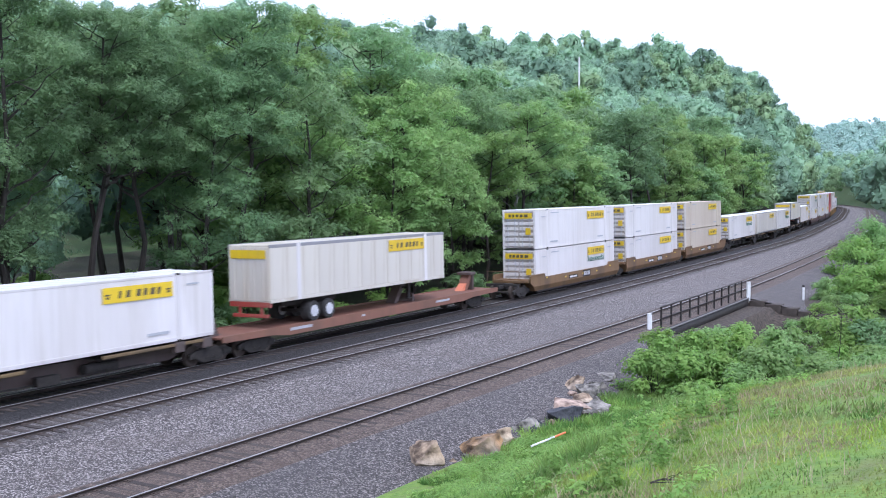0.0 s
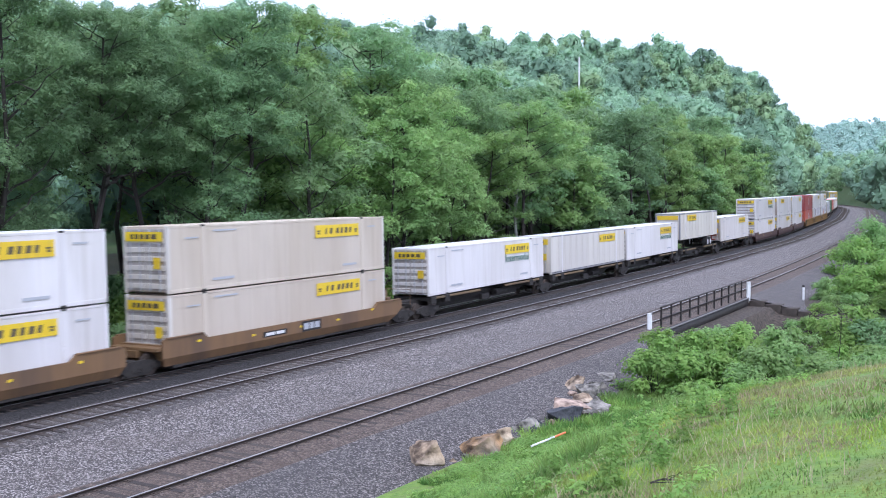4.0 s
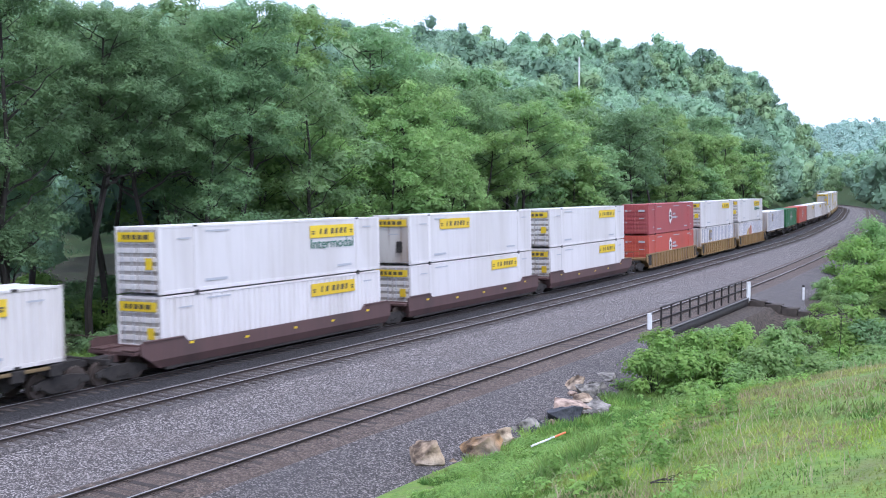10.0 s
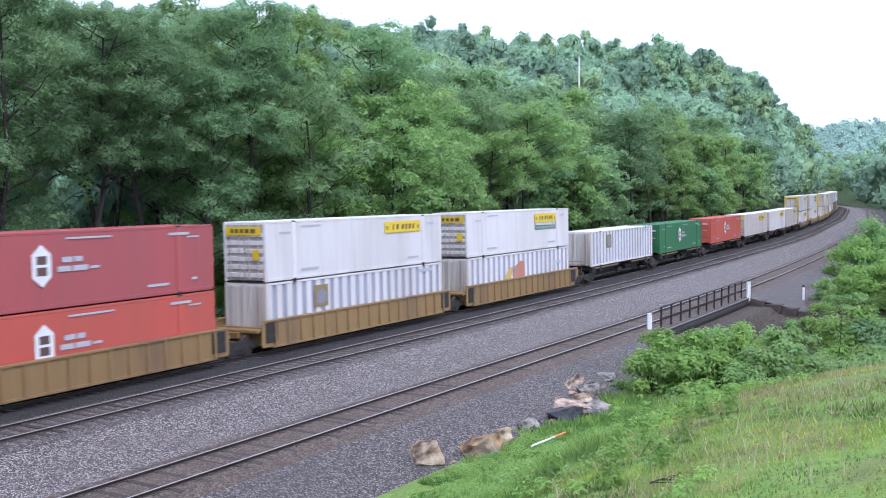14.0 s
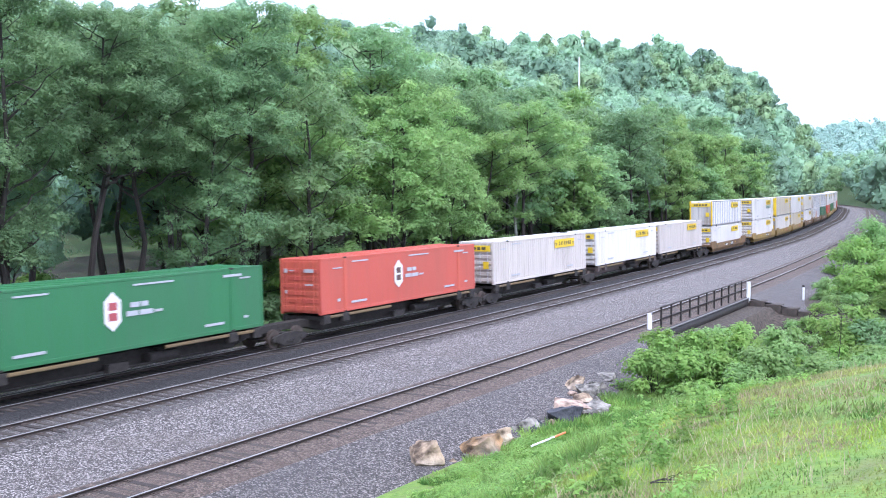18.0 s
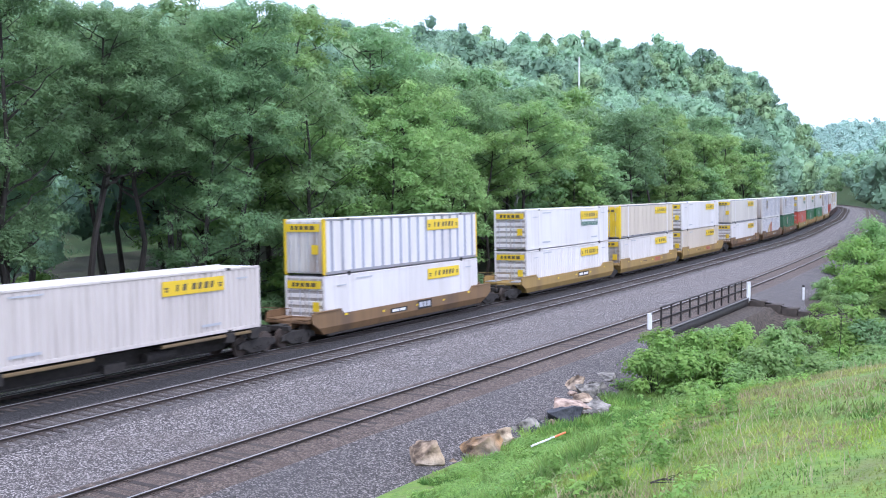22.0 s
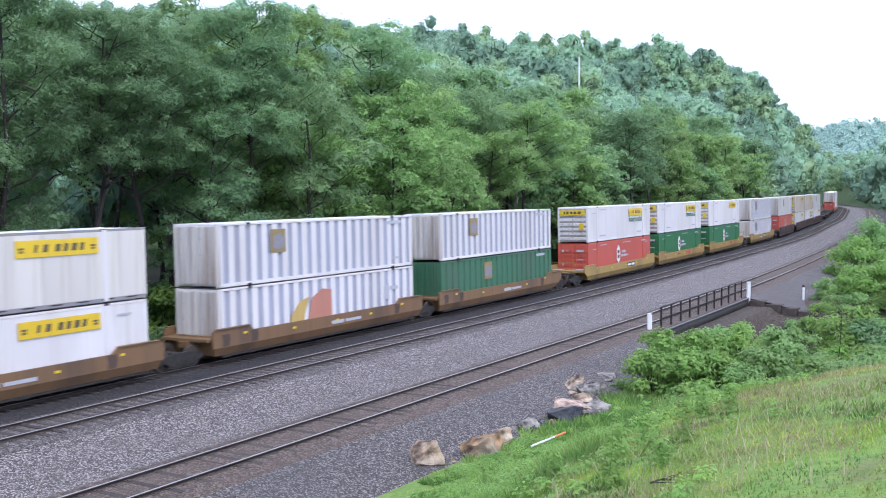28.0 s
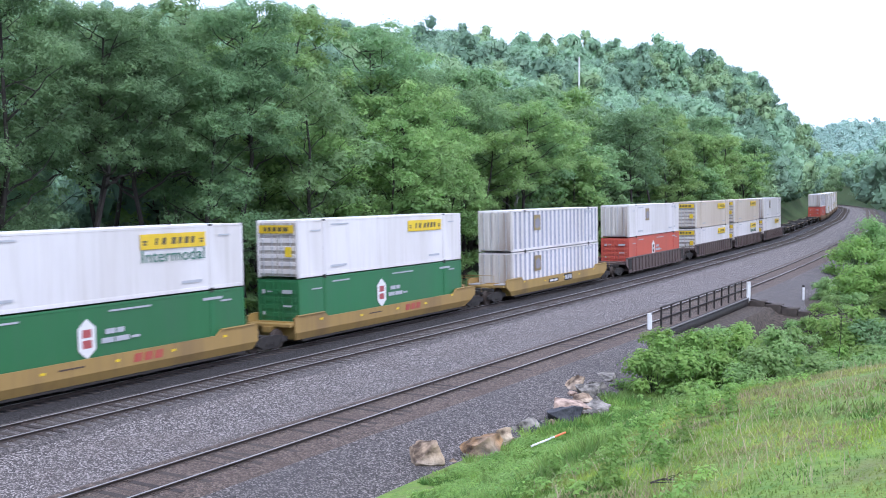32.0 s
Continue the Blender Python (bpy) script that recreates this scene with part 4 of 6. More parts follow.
def trailer(label, mat, flip, sign):
    """A road trailer; its box starts 1.2 m above the deck. flip: its wheels stand at plus x."""
    t = thing("semi_trailer", label, "trailer", "trailers on the train")
    HB = 2.74

    def tbox():
        bm = bmesh.new()
        box(bm, -L53 / 2, L53 / 2, -W53 / 2 + 0.012, W53 / 2 - 0.012, 0.0, HB, 0.03)
        return bm
    piece("body", "trailer", mat, t, tbox)
    for k in range(13):
        for y in (-W53 / 2 + 0.004, W53 / 2 - 0.004):
            piece("wall_panel", 0, mat, t, lambda: boxes((-0.585, 0.585, -0.008, 0.008, 0.17, HB - 0.15), bevel=0.006), "", pose(-R53 + 0.62 + k * (L53 - 1.24) / 12, y, 0))
    for y in (-W53 / 2 + 0.05, W53 / 2 - 0.05):
        for z in (HB - 0.065, 0.065):
            piece("edge_rail", 0, M_TOPRAIL if z > 1 else mat, t, lambda: boxes((-L53 / 2, L53 / 2, -0.054, 0.054, -0.08, 0.08), bevel=0.015), "", pose(0, y, z))
    for x in (-L53 / 2 + 2.15, L53 / 2 - 2.15):
        for y in (-W53 / 2 - 0.01, W53 / 2 + 0.01):
            piece("lift_post", 0, M_WHITE, t, lambda: boxes((-0.14, 0.14, -0.014, 0.014, 0.0, HB), bevel=0.006), "white lifting post", pose(x, y, 0))
    sgn = 1 if flip else -1
    ax = [sgn * (L53 / 2 - 3.3), sgn * (L53 / 2 - 4.55)]
    for x in ax:
        for y in (-1.02, 1.02):
            w = piece("wheel", 0, M_TYRE, t, lambda: cyl(cyl(bmesh.new(), 0.50, 0.5, pose(0, 0, 0, 90), 26), 0.44, 0.56, pose(0, 0, 0, 90), 26), "black twin tyres", pose(x, y, -0.68))
            piece("rim", 0, M_RIM, w, lambda: cyl(cyl(bmesh.new(), 0.29, 0.60, pose(0, 0, 0, 90), 20), 0.12, 0.66, pose(0, 0, 0, 90), 12), "bright wheel rim")
    piece("bogie_slider", sgn, M_GRIME, t, lambda: boxes((-2.2, 2.2, -0.55, -0.4, -0.35, 0.0), (-2.2, 2.2, 0.4, 0.55, -0.35, 0.0), (-0.75, -0.55, -1.0, 1.0, -0.78, -0.6), (0.5, 0.7, -1.0, 1.0, -0.78, -0.6), (-0.9, 0.9, -0.35, 0.35, -0.5, -0.2), bevel=0.02), "", pose(sgn * (L53 / 2 - 3.9), 0, 0))
    piece("landing_gear", 0, M_GRIME, t, lambda: boxes((-0.1, 0.1, -0.8, -0.66, -0.95, 0.0), (-0.1, 0.1, 0.66, 0.8, -0.95, 0.0), (-0.05, 0.05, -0.7, 0.7, -0.4, -0.3), (-0.18, 0.18, -0.86, -0.6, -0.99, -0.93), (-0.18, 0.18, 0.6, 0.86, -0.99, -0.93), bevel=0.01), "dark landing legs", pose(-sgn * (L53 / 2 - 3.2), 0, 0))
    piece("bumper", sgn, M_REDSTEEL, t, lambda: boxes((-0.06, 0.06, -1.1, 1.1, -0.72, -0.55), (-0.05, 0.05, -0.75, -0.6, -0.6, 0.0), (-0.05, 0.05, 0.6, 0.75, -0.6, 0.0), (-0.08, 0.08, -1.24, 1.24, -0.22, 0.03), bevel=0.015), "red rear bumper", pose(sgn * (L53 / 2 - 0.06), 0, 0))
    if flip:
        piece("front_panel", 1, M_WHITE_DIRTY, t, lambda: boxes((-0.02, 0.02, -1.16, 1.16, 0.10, HB - 0.14), bevel=0.02), "white front sheet", pose(-L53 / 2 - 0.01, 0, 0))
        piece("connection_box", 0, M_GRIME, t, lambda: boxes((-0.08, 0.0, -0.3, 0.3, 0, 0.5), bevel=0.02), "dark hose connections", pose(-L53 / 2 - 0.02, -0.6, 0.25))
        for y in (-1.24, 1.24):
            piece("front_post", 0, M_TOPRAIL, t, lambda: boxes((-0.05, 0.06, -0.07, 0.07, 0.0, HB), bevel=0.015), "grey corner post", pose(-L53 / 2 - 0.01, y, 0))
        piece("front_rail", 0, M_TOPRAIL, t, lambda: boxes((-0.04, 0.04, -1.2, 1.2, -0.09, 0.09), bevel=0.015), "grey top rail", pose(-L53 / 2 - 0.01, 0, HB - 0.09))
    for y in () if flip else (-0.6, 0.6):
        piece("end_door", flip, mat, t, lambda: boxes((-0.02, 0.02, -0.57, 0.57, 0.08, HB - 0.1), (-0.045, 0.0, -0.3, -0.26, 0.1, HB - 0.12), (-0.045, 0.0, 0.26, 0.3, 0.1, HB - 0.12), bevel=0.008), "", pose(-L53 / 2 - 0.01, y, 0))
    piece("end_sign", 0, M_YELLOW, t, lambda: boxes((-0.008, 0.008, -1.08, 1.08, -0.2, 0.2), bevel=0.003), "yellow sign on the end", pose(-L53 / 2 - 0.07, 0, 2.3))
    g = piece("sign", 0, M_YELLOW, t, lambda: boxes((-1.86, 1.86, -0.008, 0.008, -0.31, 0.31), bevel=0.003), "yellow sign panel", pose(sign - 0.8, -W53 / 2 - 0.03, 2.2))
    sign_letters(g)
    return t


# ---- make-up of the train: place of each box behind the first, and what stands there ----
MOVERS = []
R = L53 / 2


def run(ob, q, z=0.0):
    MOVERS.append((ob, q, z))
    return ob


def box_of(code):
    """Boxes by a short code."""
    s = R - 4.3
    white, dirty, beige = "white smooth-sided container with a yellow sign", "dirty white container with a yellow sign", "beige smooth-sided container with a yellow sign"
    return {
        "w": lambda: container(white, M_WHITE, sign=s, roof=M_ROOF),
        "wf": lambda: container("white fine-ribbed container with a yellow sign", M_WHITE, style="folded", sign=s, roof=M_ROOF),
        "kf": lambda: container("off-white fine-ribbed container with a rust-stained door end", M_OFFWHITE, style="folded", sign=s, end_paint=M_END_RUST, roof=M_ROOF),
        "k": lambda: container("cream fine-ribbed container with a yellow sign", M_CREAM, style="folded", sign=s, roof=M_ROOF),
        "wi": lambda: container("white container with a yellow sign over the word Intermodal", M_WHITE, sign=s, words=True, roof=M_ROOF),
        "wl": lambda: container("white container with a yellow sign near its door end", M_WHITE, sign=-2.9, roof=M_ROOF, end="nose"),
        "d": lambda: container(dirty, M_WHITE_DIRTY, style="panelled", sign=s, end="ribs", roof=M_ROOF),
        "b": lambda: container(beige, M_BEIGE, sign=s, end_paint=M_WHITE_DIRTY),
        "by": lambda: container("beige container with a yellow door end and sign", M_BEIGE, style="panelled", sign=s, end_paint=M_YELLOW, end="ribs"),
        "c": lambda: container("white corrugated container with a small square panel", M_WHITE, style="corrugated", end="ribs", end_sign=False, end_paint=M_END_RUST, patch=-3.9, roof=M_ROOF),
        "cs": lambda: container("white corrugated container with a yellow sign", M_WHITE, style="corrugated", sign=s, end="ribs", end_paint=M_END_RUST, post_paint=M_YELLOW, roof=M_ROOF),
        "cm": lambda: container("white corrugated container with a yellow and orange mark", M_WHITE, style="corrugated", end="ribs", end_sign=False, end_paint=M_END_RUST, mural=True, roof=M_ROOF),
        "g": lambda: container("green smooth container with a white six-sided emblem", M_GREEN, logo="red", end_sign=False),
        "gc": lambda: container("dull green corrugated container", M_GREEN_DULL, style="corrugated", end="ribs", end_sign=False, patch=-2.0),
        "r": lambda: container("faded red container with a white six-sided emblem", M_RED, logo="black", end_sign=False),
        "o": lambda: container("orange-red container with a white six-sided emblem", M_ORANGE, logo="black", end_sign=False),
        "p": lambda: container("plain off-white container with a small square panel", M_WHITE, patch=-2.6, end="ribs", end_sign=False, end_paint=M_END_RUST, roof=M_ROOF),
    }[code]()


WELLS = [  # paint, ribbed, marks, [(place, lower, upper)]
    (M_BROWN, False, "letters", [(52.0, "wi", "w"), (71.4, "w", "w"), (90.78, "b", "b")], "brown well car with smooth side sills"),
    (M_MAROON, False, "bars", [(202.41, "wf", "wi"), (221.73, "w", "wl"), (241.23, "w", "w")], "maroon well car with smooth side sills"),
    (M_OCHRE, True, "", [(264.41, "o", "r"), (284.06, "c", "w"), (303.47, "cm", "wi")], "weathered ochre well car with ribbed sides"),
    (M_BROWN, False, "letters", [(439.29, "w", "cs")], "brown single well car with white lettering blocks"),
    (M_TAN, False, "plate", [(462.89, "wf", "wi"), (482.17, "kf", "by"), (501.77, "b", "w")], "tan-yellow well car with smooth side sills"),
    (M_BROWN, False, "smears", [(525.01, "w", "d"), (545.32, "cm", "c"), (564.66, "gc", "c")], "brown well car with smooth side sills"),
    (M_TAN, False, "plate", [(588.17, "o", "wi"), (607.13, "g", "wi"), (627.25, "g", "w")], "tan-yellow well car with smooth side sills"),
    (M_TAN, False, "letters", [(650.55, "c", "c")], "tan-yellow single well car"),
    (M_DARKCAR, True, "", [(674.41, "o", "p")], "dark brown well car with ribbed sides"),
    (M_DARKCAR, True, "", [(697.61, "w", "b"), (716.7, "wi", "b"), (736.41, "w", "p")], "dark brown well car with ribbed sides"),
    (M_BROWN, False, "bars", [(829.3, "o", "c"), (848.7, "w", "p"), (868.1, "w", "w")], "brown well car with smooth side sills"),
    (M_BROWN, False, "bars", [(891.5, "w", "w"), (910.9, "b", "w"), (930.3, "w", "b")], "brown well car with smooth side sills"),
]
for mat, ribbed, marks, units, label in WELLS:
    for i, (q, low, up) in enumerate(units):
        ge = 7.2 if i == 0 else q - units[i - 1][0] - L53
        ga = 7.2 if i == len(units) - 1 else units[i + 1][0] - q - L53
        run(well_car(label, mat, ribbed, ge, ga, i == len(units) - 1, i == 0, "red" if marks == "plate" and i else marks), q + R)
        run(box_of(low), q + R, 0.378)
        run(box_of(up), q + R, 3.282)
SPINES = [[(2.78, "w")], [(111.64, "wi"), (129.19, "d"), (146.05, "wi"), (163.22, "T"), (181.38, "kf")],
          [(324.36, "c"), (342.86, "g"), (363.43, "o")], [(382.2, "k"), (400.78, "wf"), (418.16, "k")], [(757.0, ""), (774.6, ""), (792.2, ""), (809.4, "")]]
for units in SPINES:
    for i, (q, code) in enumerate(units):
        ge = 4.0 if i == 0 else q - units[i - 1][0] - L53
        ga = 4.0 if i == len(units) - 1 else units[i + 1][0] - q - L53
        run(spine_car("empty dark spine car with tan side channels" if not code else "dark spine car with tan side channels", M_GRIME if code not in ("w", "wf") else M_DARKCAR, ge, ga, i == 0, i == len(units) - 1), q + R)
        if code == "T":
            run(trailer("cream semi-trailer riding on a spine car", M_TRAILER, True, -2.7), q + R, 2.30)
        elif code:
            run(box_of(code), q + R, 1.283)
run(flat_car("rust-red flat car with an orange trailer hitch", 26.4), 32.6)
run(trailer("grimy white semi-trailer with red rear bumper", M_TRAILER, False, R - 3.4), 22.8 + R, 2.30)


def train_pose(s, z):
    """Pose of a car whose middle stands at s; it sits on the chord and leans with the banked track."""
    xa, ya, _ = on_line(s - 7.0)
    xb, yb, _ = on_line(s + 7.0)
    h = math.degrees(math.atan2(yb - ya, xb - xa))
    return pose((xa + xb) / 2, (ya + yb) / 2, GRADE * s, 0, 0, h) @ pose(0, 0, 0, -math.degrees(BANK), -math.degrees(math.atan(GRADE)), 0) @ pose(0, 0, z)


def gone(t):
    """Metres the train has run since the start."""
    return 18.599 * t + 0.00503 * t * t + 0.0000615 * t ** 3


def motions():
    times = [i * 1.0 for i in range(33)]
    for ob, q, z in MOVERS:
        walk(ob, [(t, train_pose(q - gone(t), z)) for t in times])
    for a, sets in WHEELS.items():
        rows = [(k / 30, pose(a, 0, 0.46) @ Matrix.Rotation(-gone(k / 30) / 0.46, 4, "Y")) for k in range(961)]
        walk(sets[0], rows)
        act = sets[0].animation_data
        for w in sets[1:]:
            w.rotation_mode = "QUATERNION"
            w.animation_data_create()
            w.animation_data.action = act.action
            w.animation_data.action_slot = act.action_slot


# ---- woods ----
def leaf_material(name, lo, hi, amt=0.14, tr=0.5, sc=0.4):
    return material(name, lo, hi, 0.6, scale=sc, detail=3, island=amt, objrand=0.12, translucent=tr, spread=0.4)


M_LEAF = [leaf_material("leaves_mid", (0.195, 0.315, 0.155), (0.31, 0.47, 0.20), 0.12),
          leaf_material("leaves_deep", (0.155, 0.26, 0.13), (0.24, 0.375, 0.17), 0.12),
          leaf_material("leaves_bright", (0.235, 0.38, 0.145), (0.37, 0.54, 0.19), 0.12)]
# hillside and far leaves: paler and bluer, distance haze mixed into the leaf colour
M_HILL_HAZE = [leaf_material("hazy_hillside_leaves", (0.27, 0.43, 0.28), (0.38, 0.555, 0.34), 0.08, 0.35, 0.2),
          leaf_material("deep_hazy_hillside_leaves", (0.205, 0.345, 0.24), (0.295, 0.455, 0.30), 0.08, 0.35, 0.2),
          leaf_material("light_hazy_hillside_leaves", (0.305, 0.475, 0.25), (0.405, 0.575, 0.30), 0.08, 0.35, 0.2),
          leaf_material("greyish_hazy_hillside_leaves", (0.25, 0.395, 0.275), (0.34, 0.495, 0.325), 0.08, 0.35, 0.2)]
M_LEAF_HAZE = leaf_material("far_hazy_leaves", (0.36, 0.53, 0.46), (0.47, 0.63, 0.53), 0.04, 0.35, 0.05)
M_SHRUB = leaf_material("shrub_leaves", (0.20, 0.335, 0.095), (0.34, 0.50, 0.13), sc=1.0)
M_WOODS = M_HILL_HAZE + [M_LEAF_HAZE]
for _m in M_LEAF + M_WOODS + [M_SHRUB]:
    _m.node_tree.nodes["Principled BSDF"].inputs["Specular IOR Level"].default_value = 0.2
M_BARK = material("bark", (0.022, 0.018, 0.015), (0.055, 0.045, 0.038), 0.9, scale=5, bump=0.6, bump_scale=14, stretch=(1, 1, 0.2))
M_BARK_PALE = material("pale_bark", (0.34, 0.32, 0.29), (0.48, 0.46, 0.43), 0.85, scale=5, stretch=(1, 1, 0.3))


def leaves(centres, radii, count, size, rng, flat=0.55, up=0.55, loose=0.28, heart=None, mass=0.55):
    """Small leaf blades on the shells of many tufts. Returns corner points, faces and the crown's soft normals."""
    k = len(centres)
    pick = rng.choice(k, count, p=radii ** 2 / (radii ** 2).sum())
    d = rng.normal(size=(count, 3))
    d /= np.linalg.norm(d, axis=1)[:, None]
    d[:, 2] = np.where(d[:, 2] < -0.25, -d[:, 2], d[:, 2])
    rad = radii[pick] * (1.12 - 0.75 * rng.random(count) ** 1.6)
    p = centres[pick] + d * rad[:, None] * np.array([1, 1, flat]) + rng.normal(0, 0.16, (count, 3)) * radii[pick][:, None]
    nrm = d * 0.9 + np.array([0, 0, up]) + rng.normal(0, loose, (count, 3))
    nrm /= np.linalg.norm(nrm, axis=1)[:, None]
    a = np.cross(nrm, rng.normal(size=(count, 3)))
    a /= np.linalg.norm(a, axis=1)[:, None] + 1e-9
    b = np.cross(nrm, a)
    sz = size * rng.uniform(0.6, 1.4, count)[:, None]
    tip, side = a * sz, b * sz * 0.6
    v = np.stack([p - tip * 0.8 - side, p - tip * 0.8 + side, p + tip], 1).reshape(-1, 3)
    # the soft form of the crown: partly the tuft's bulge, partly the whole crown's
    heart = centres.mean(0) if heart is None else heart
    whole = p - heart
    whole /= np.linalg.norm(whole, axis=1)[:, None] + 1e-9
    soft = d * 0.75 + whole * mass + np.array([0, 0, 0.3]) + nrm * 0.35
    soft /= np.linalg.norm(soft, axis=1)[:, None] + 1e-9
    faces = np.arange(count * 3).reshape(-1, 3)
    gn = np.cross(v[1::3] - v[0::3], v[2::3] - v[0::3])
    turn = (gn * soft).sum(1) < 0
    faces[turn] = faces[turn][:, ::-1]
    return v, faces, np.repeat(soft, 3, 0)


_ico = bmesh.new()
bmesh.ops.create_icosphere(_ico, subdivisions=1, radius=1.0)
ICO = np.array([[tuple(q.co) for q in fc.verts] for fc in _ico.faces])
_ico.free()


def leaf_mass(centres, radii, flat, heart, mass, rng):
    """The close foliage inside each tuft: ragged blades that overlap all over its heart."""
    u = np.broadcast_to(ICO, (len(centres),) + ICO.shape)
    mid = u.mean(2, keepdims=True)
    one = mid.shape[:3] + (1,)
    w = mid * (0.66 + rng.normal(0, 0.12, one)) + (u - mid) * rng.uniform(0.55, 0.9, one) + rng.normal(0, 0.12, u.shape)
    v = centres[:, None, None] + w * radii[:, None, None, None] * np.array([1, 1, flat])
    whole = v - heart
    whole = whole / (np.linalg.norm(whole, axis=-1, keepdims=True) + 1e-9)
    soft = mid * 0.8 + whole * mass + np.array([0, 0, 0.3]) + rng.normal(0, 0.16, mid.shape)
    soft = soft / np.linalg.norm(soft, axis=-1, keepdims=True)
    return v.reshape(-1, 3), soft.reshape(-1, 3)


def limb(bm, a, b, r0, r1, seg=7, bend=0.0, rng=None):
    """A tapered, slightly bent limb from a to b."""
    a, b = Vector(a), Vector(b)
    n = 5
    pts = [a.lerp(b, i / n) for i in range(n + 1)]
    if rng is not None and bend:
        for i in range(1, n):
            pts[i] += Vector(rng.normal(0, bend, 3) * (1, 1, 0.3))
    rings = []
    for i, p in enumerate(pts):
        t = (pts[min(i + 1, n)] - pts[max(i - 1, 0)]).normalized()
        u = t.cross(Vector((0.3, 1, 0.2))).normalized()
        w = t.cross(u)
        r = r0 + (r1 - r0) * i / n
        rings.append([bm.verts.new(p + (u * math.cos(2 * math.pi * k / seg) + w * math.sin(2 * math.pi * k / seg)) * r) for k in range(seg)])
    for i in range(n):
        for k in range(seg):
            bm.faces.new((rings[i][k], rings[i][(k + 1) % seg], rings[i + 1][(k + 1) % seg], rings[i + 1][k]))
    return pts


def tree_meshes(seed, high, crown_from, spread, n_leaf, leaf, layered, inner):
    """Trunk with limbs; each limb ends in a flat dome of leafy tufts, with gaps between the domes."""
    rng = np.random.default_rng(seed)
    bm = bmesh.new()
    lean = rng.normal(0, 0.5, 2)
    top = (lean[0], lean[1], high * 0.9)
    spine = limb(bm, (0, 0, -0.6), top, 0.0125 * high, 0.05, 7, 0.22, rng)
    tufts, rad = [], []

    def dome(at, wide):
        for g in range(7):
            an, r = g * 2.4 + rng.uniform(0, 1), math.sqrt((g + 0.4) / 7.5)
            tufts.append((at.x + math.cos(an) * r * wide, at.y + math.sin(an) * r * wide, at.z + wide * (0.85 * math.sqrt(1 - r * r) - 0.35) + rng.normal(0, 0.2)))
            rad.append(wide * rng.uniform(0.36, 0.66))
    n = 21
    for i in range(n):
        f = (i + rng.uniform(0, 0.8)) / n
        z = crown_from + f * (high * 0.92 - crown_from)
        t = min(z / (high * 0.9), 1.0) * 5
        j = min(int(t), 4)
        base = spine[j].lerp(spine[j + 1], t - j)
        reach = spread * (0.50 + 0.5 * math.sin(math.pi * (0.22 + 0.72 * f))) * rng.uniform(0.45, 1.05) * (1.0 if f < 0.8 else 1.55 - f * 0.8)
        an = i * 2.4 + rng.uniform(-0.5, 0.5)
        tip = Vector((base.x + math.cos(an) * reach, base.y + math.sin(an) * reach, min(base.z + reach * rng.uniform(0.3, 0.95), high)))
        limb(bm, base, tip, 0.0046 * high * (1.1 - f * 0.7), 0.014, 4, 0.14, rng)
        dome(tip, spread * rng.uniform(0.24, 0.42))
        mid = base.lerp(tip, 0.55)
        if rng.random() < 0.8:
            side = mid + Vector((rng.normal(0, 0.9), rng.normal(0, 0.9), rng.uniform(0.2, 0.8)))
            limb(bm, mid, side, 0.0022 * high, 0.012, 4, 0.06, rng)
            dome(side, spread * rng.uniform(0.18, 0.32))
    dome(Vector((lean[0], lean[1], high * 0.94)), spread * 0.24)
    tufts, rad = np.array(tufts), np.array(rad)
    v, f, nn = leaves(tufts, rad, n_leaf, leaf, rng, flat=layered, mass=0.4)
    # the close foliage inside each tuft: fewer, broader blades
    iv, jf, inn = leaves(tufts, rad * 0.62, int(n_leaf * 0.16), leaf * inner, rng, flat=layered, mass=0.4)
    f = np.concatenate([f, jf + len(v)])
    v, nn = np.concatenate([v, iv]), np.concatenate([nn, inn])
    me = bpy.data.meshes.new("trunk")
    bm.to_mesh(me)
    bm.free()
    me.materials.append(M_BARK)
    return me, np_mesh("crown", v, f, M_LEAF[0], normals=nn)


KINDS = []
for i, (hh, cf, sp, fl) in enumerate(((18.5, 4.5, 4.0, 0.85), (16.5, 3.4, 4.3, 0.8), (20.0, 9.5, 3.7, 0.9), (14.5, 2.4, 3.8, 0.85), (17.5, 4.0, 4.4, 0.8), (12.0, 1.4, 3.3, 0.9), (19.0, 9.0, 4.1, 0.85), (15.5, 2.8, 3.5, 0.9))):
    KINDS.append([tree_meshes(100 + i, hh, cf, sp, *lod) for lod in ((46000, 0.054, fl, 2.4), (16000, 0.088, fl, 2.2), (7000, 0.15, fl, 2.0))])


def tree(kind, tone, m, label, lod):
    tm, crown = KINDS[kind][lod]
    t = thing("tree", label, "tree", "trees along the railway", m)
    part("trunk", tm, None, t, "dark furrowed trunk and limbs")
    c = part("crown", crown, None, t)
    c.material_slots[0].link = "OBJECT"
    c.material_slots[0].material = M_LEAF[tone]
    return t


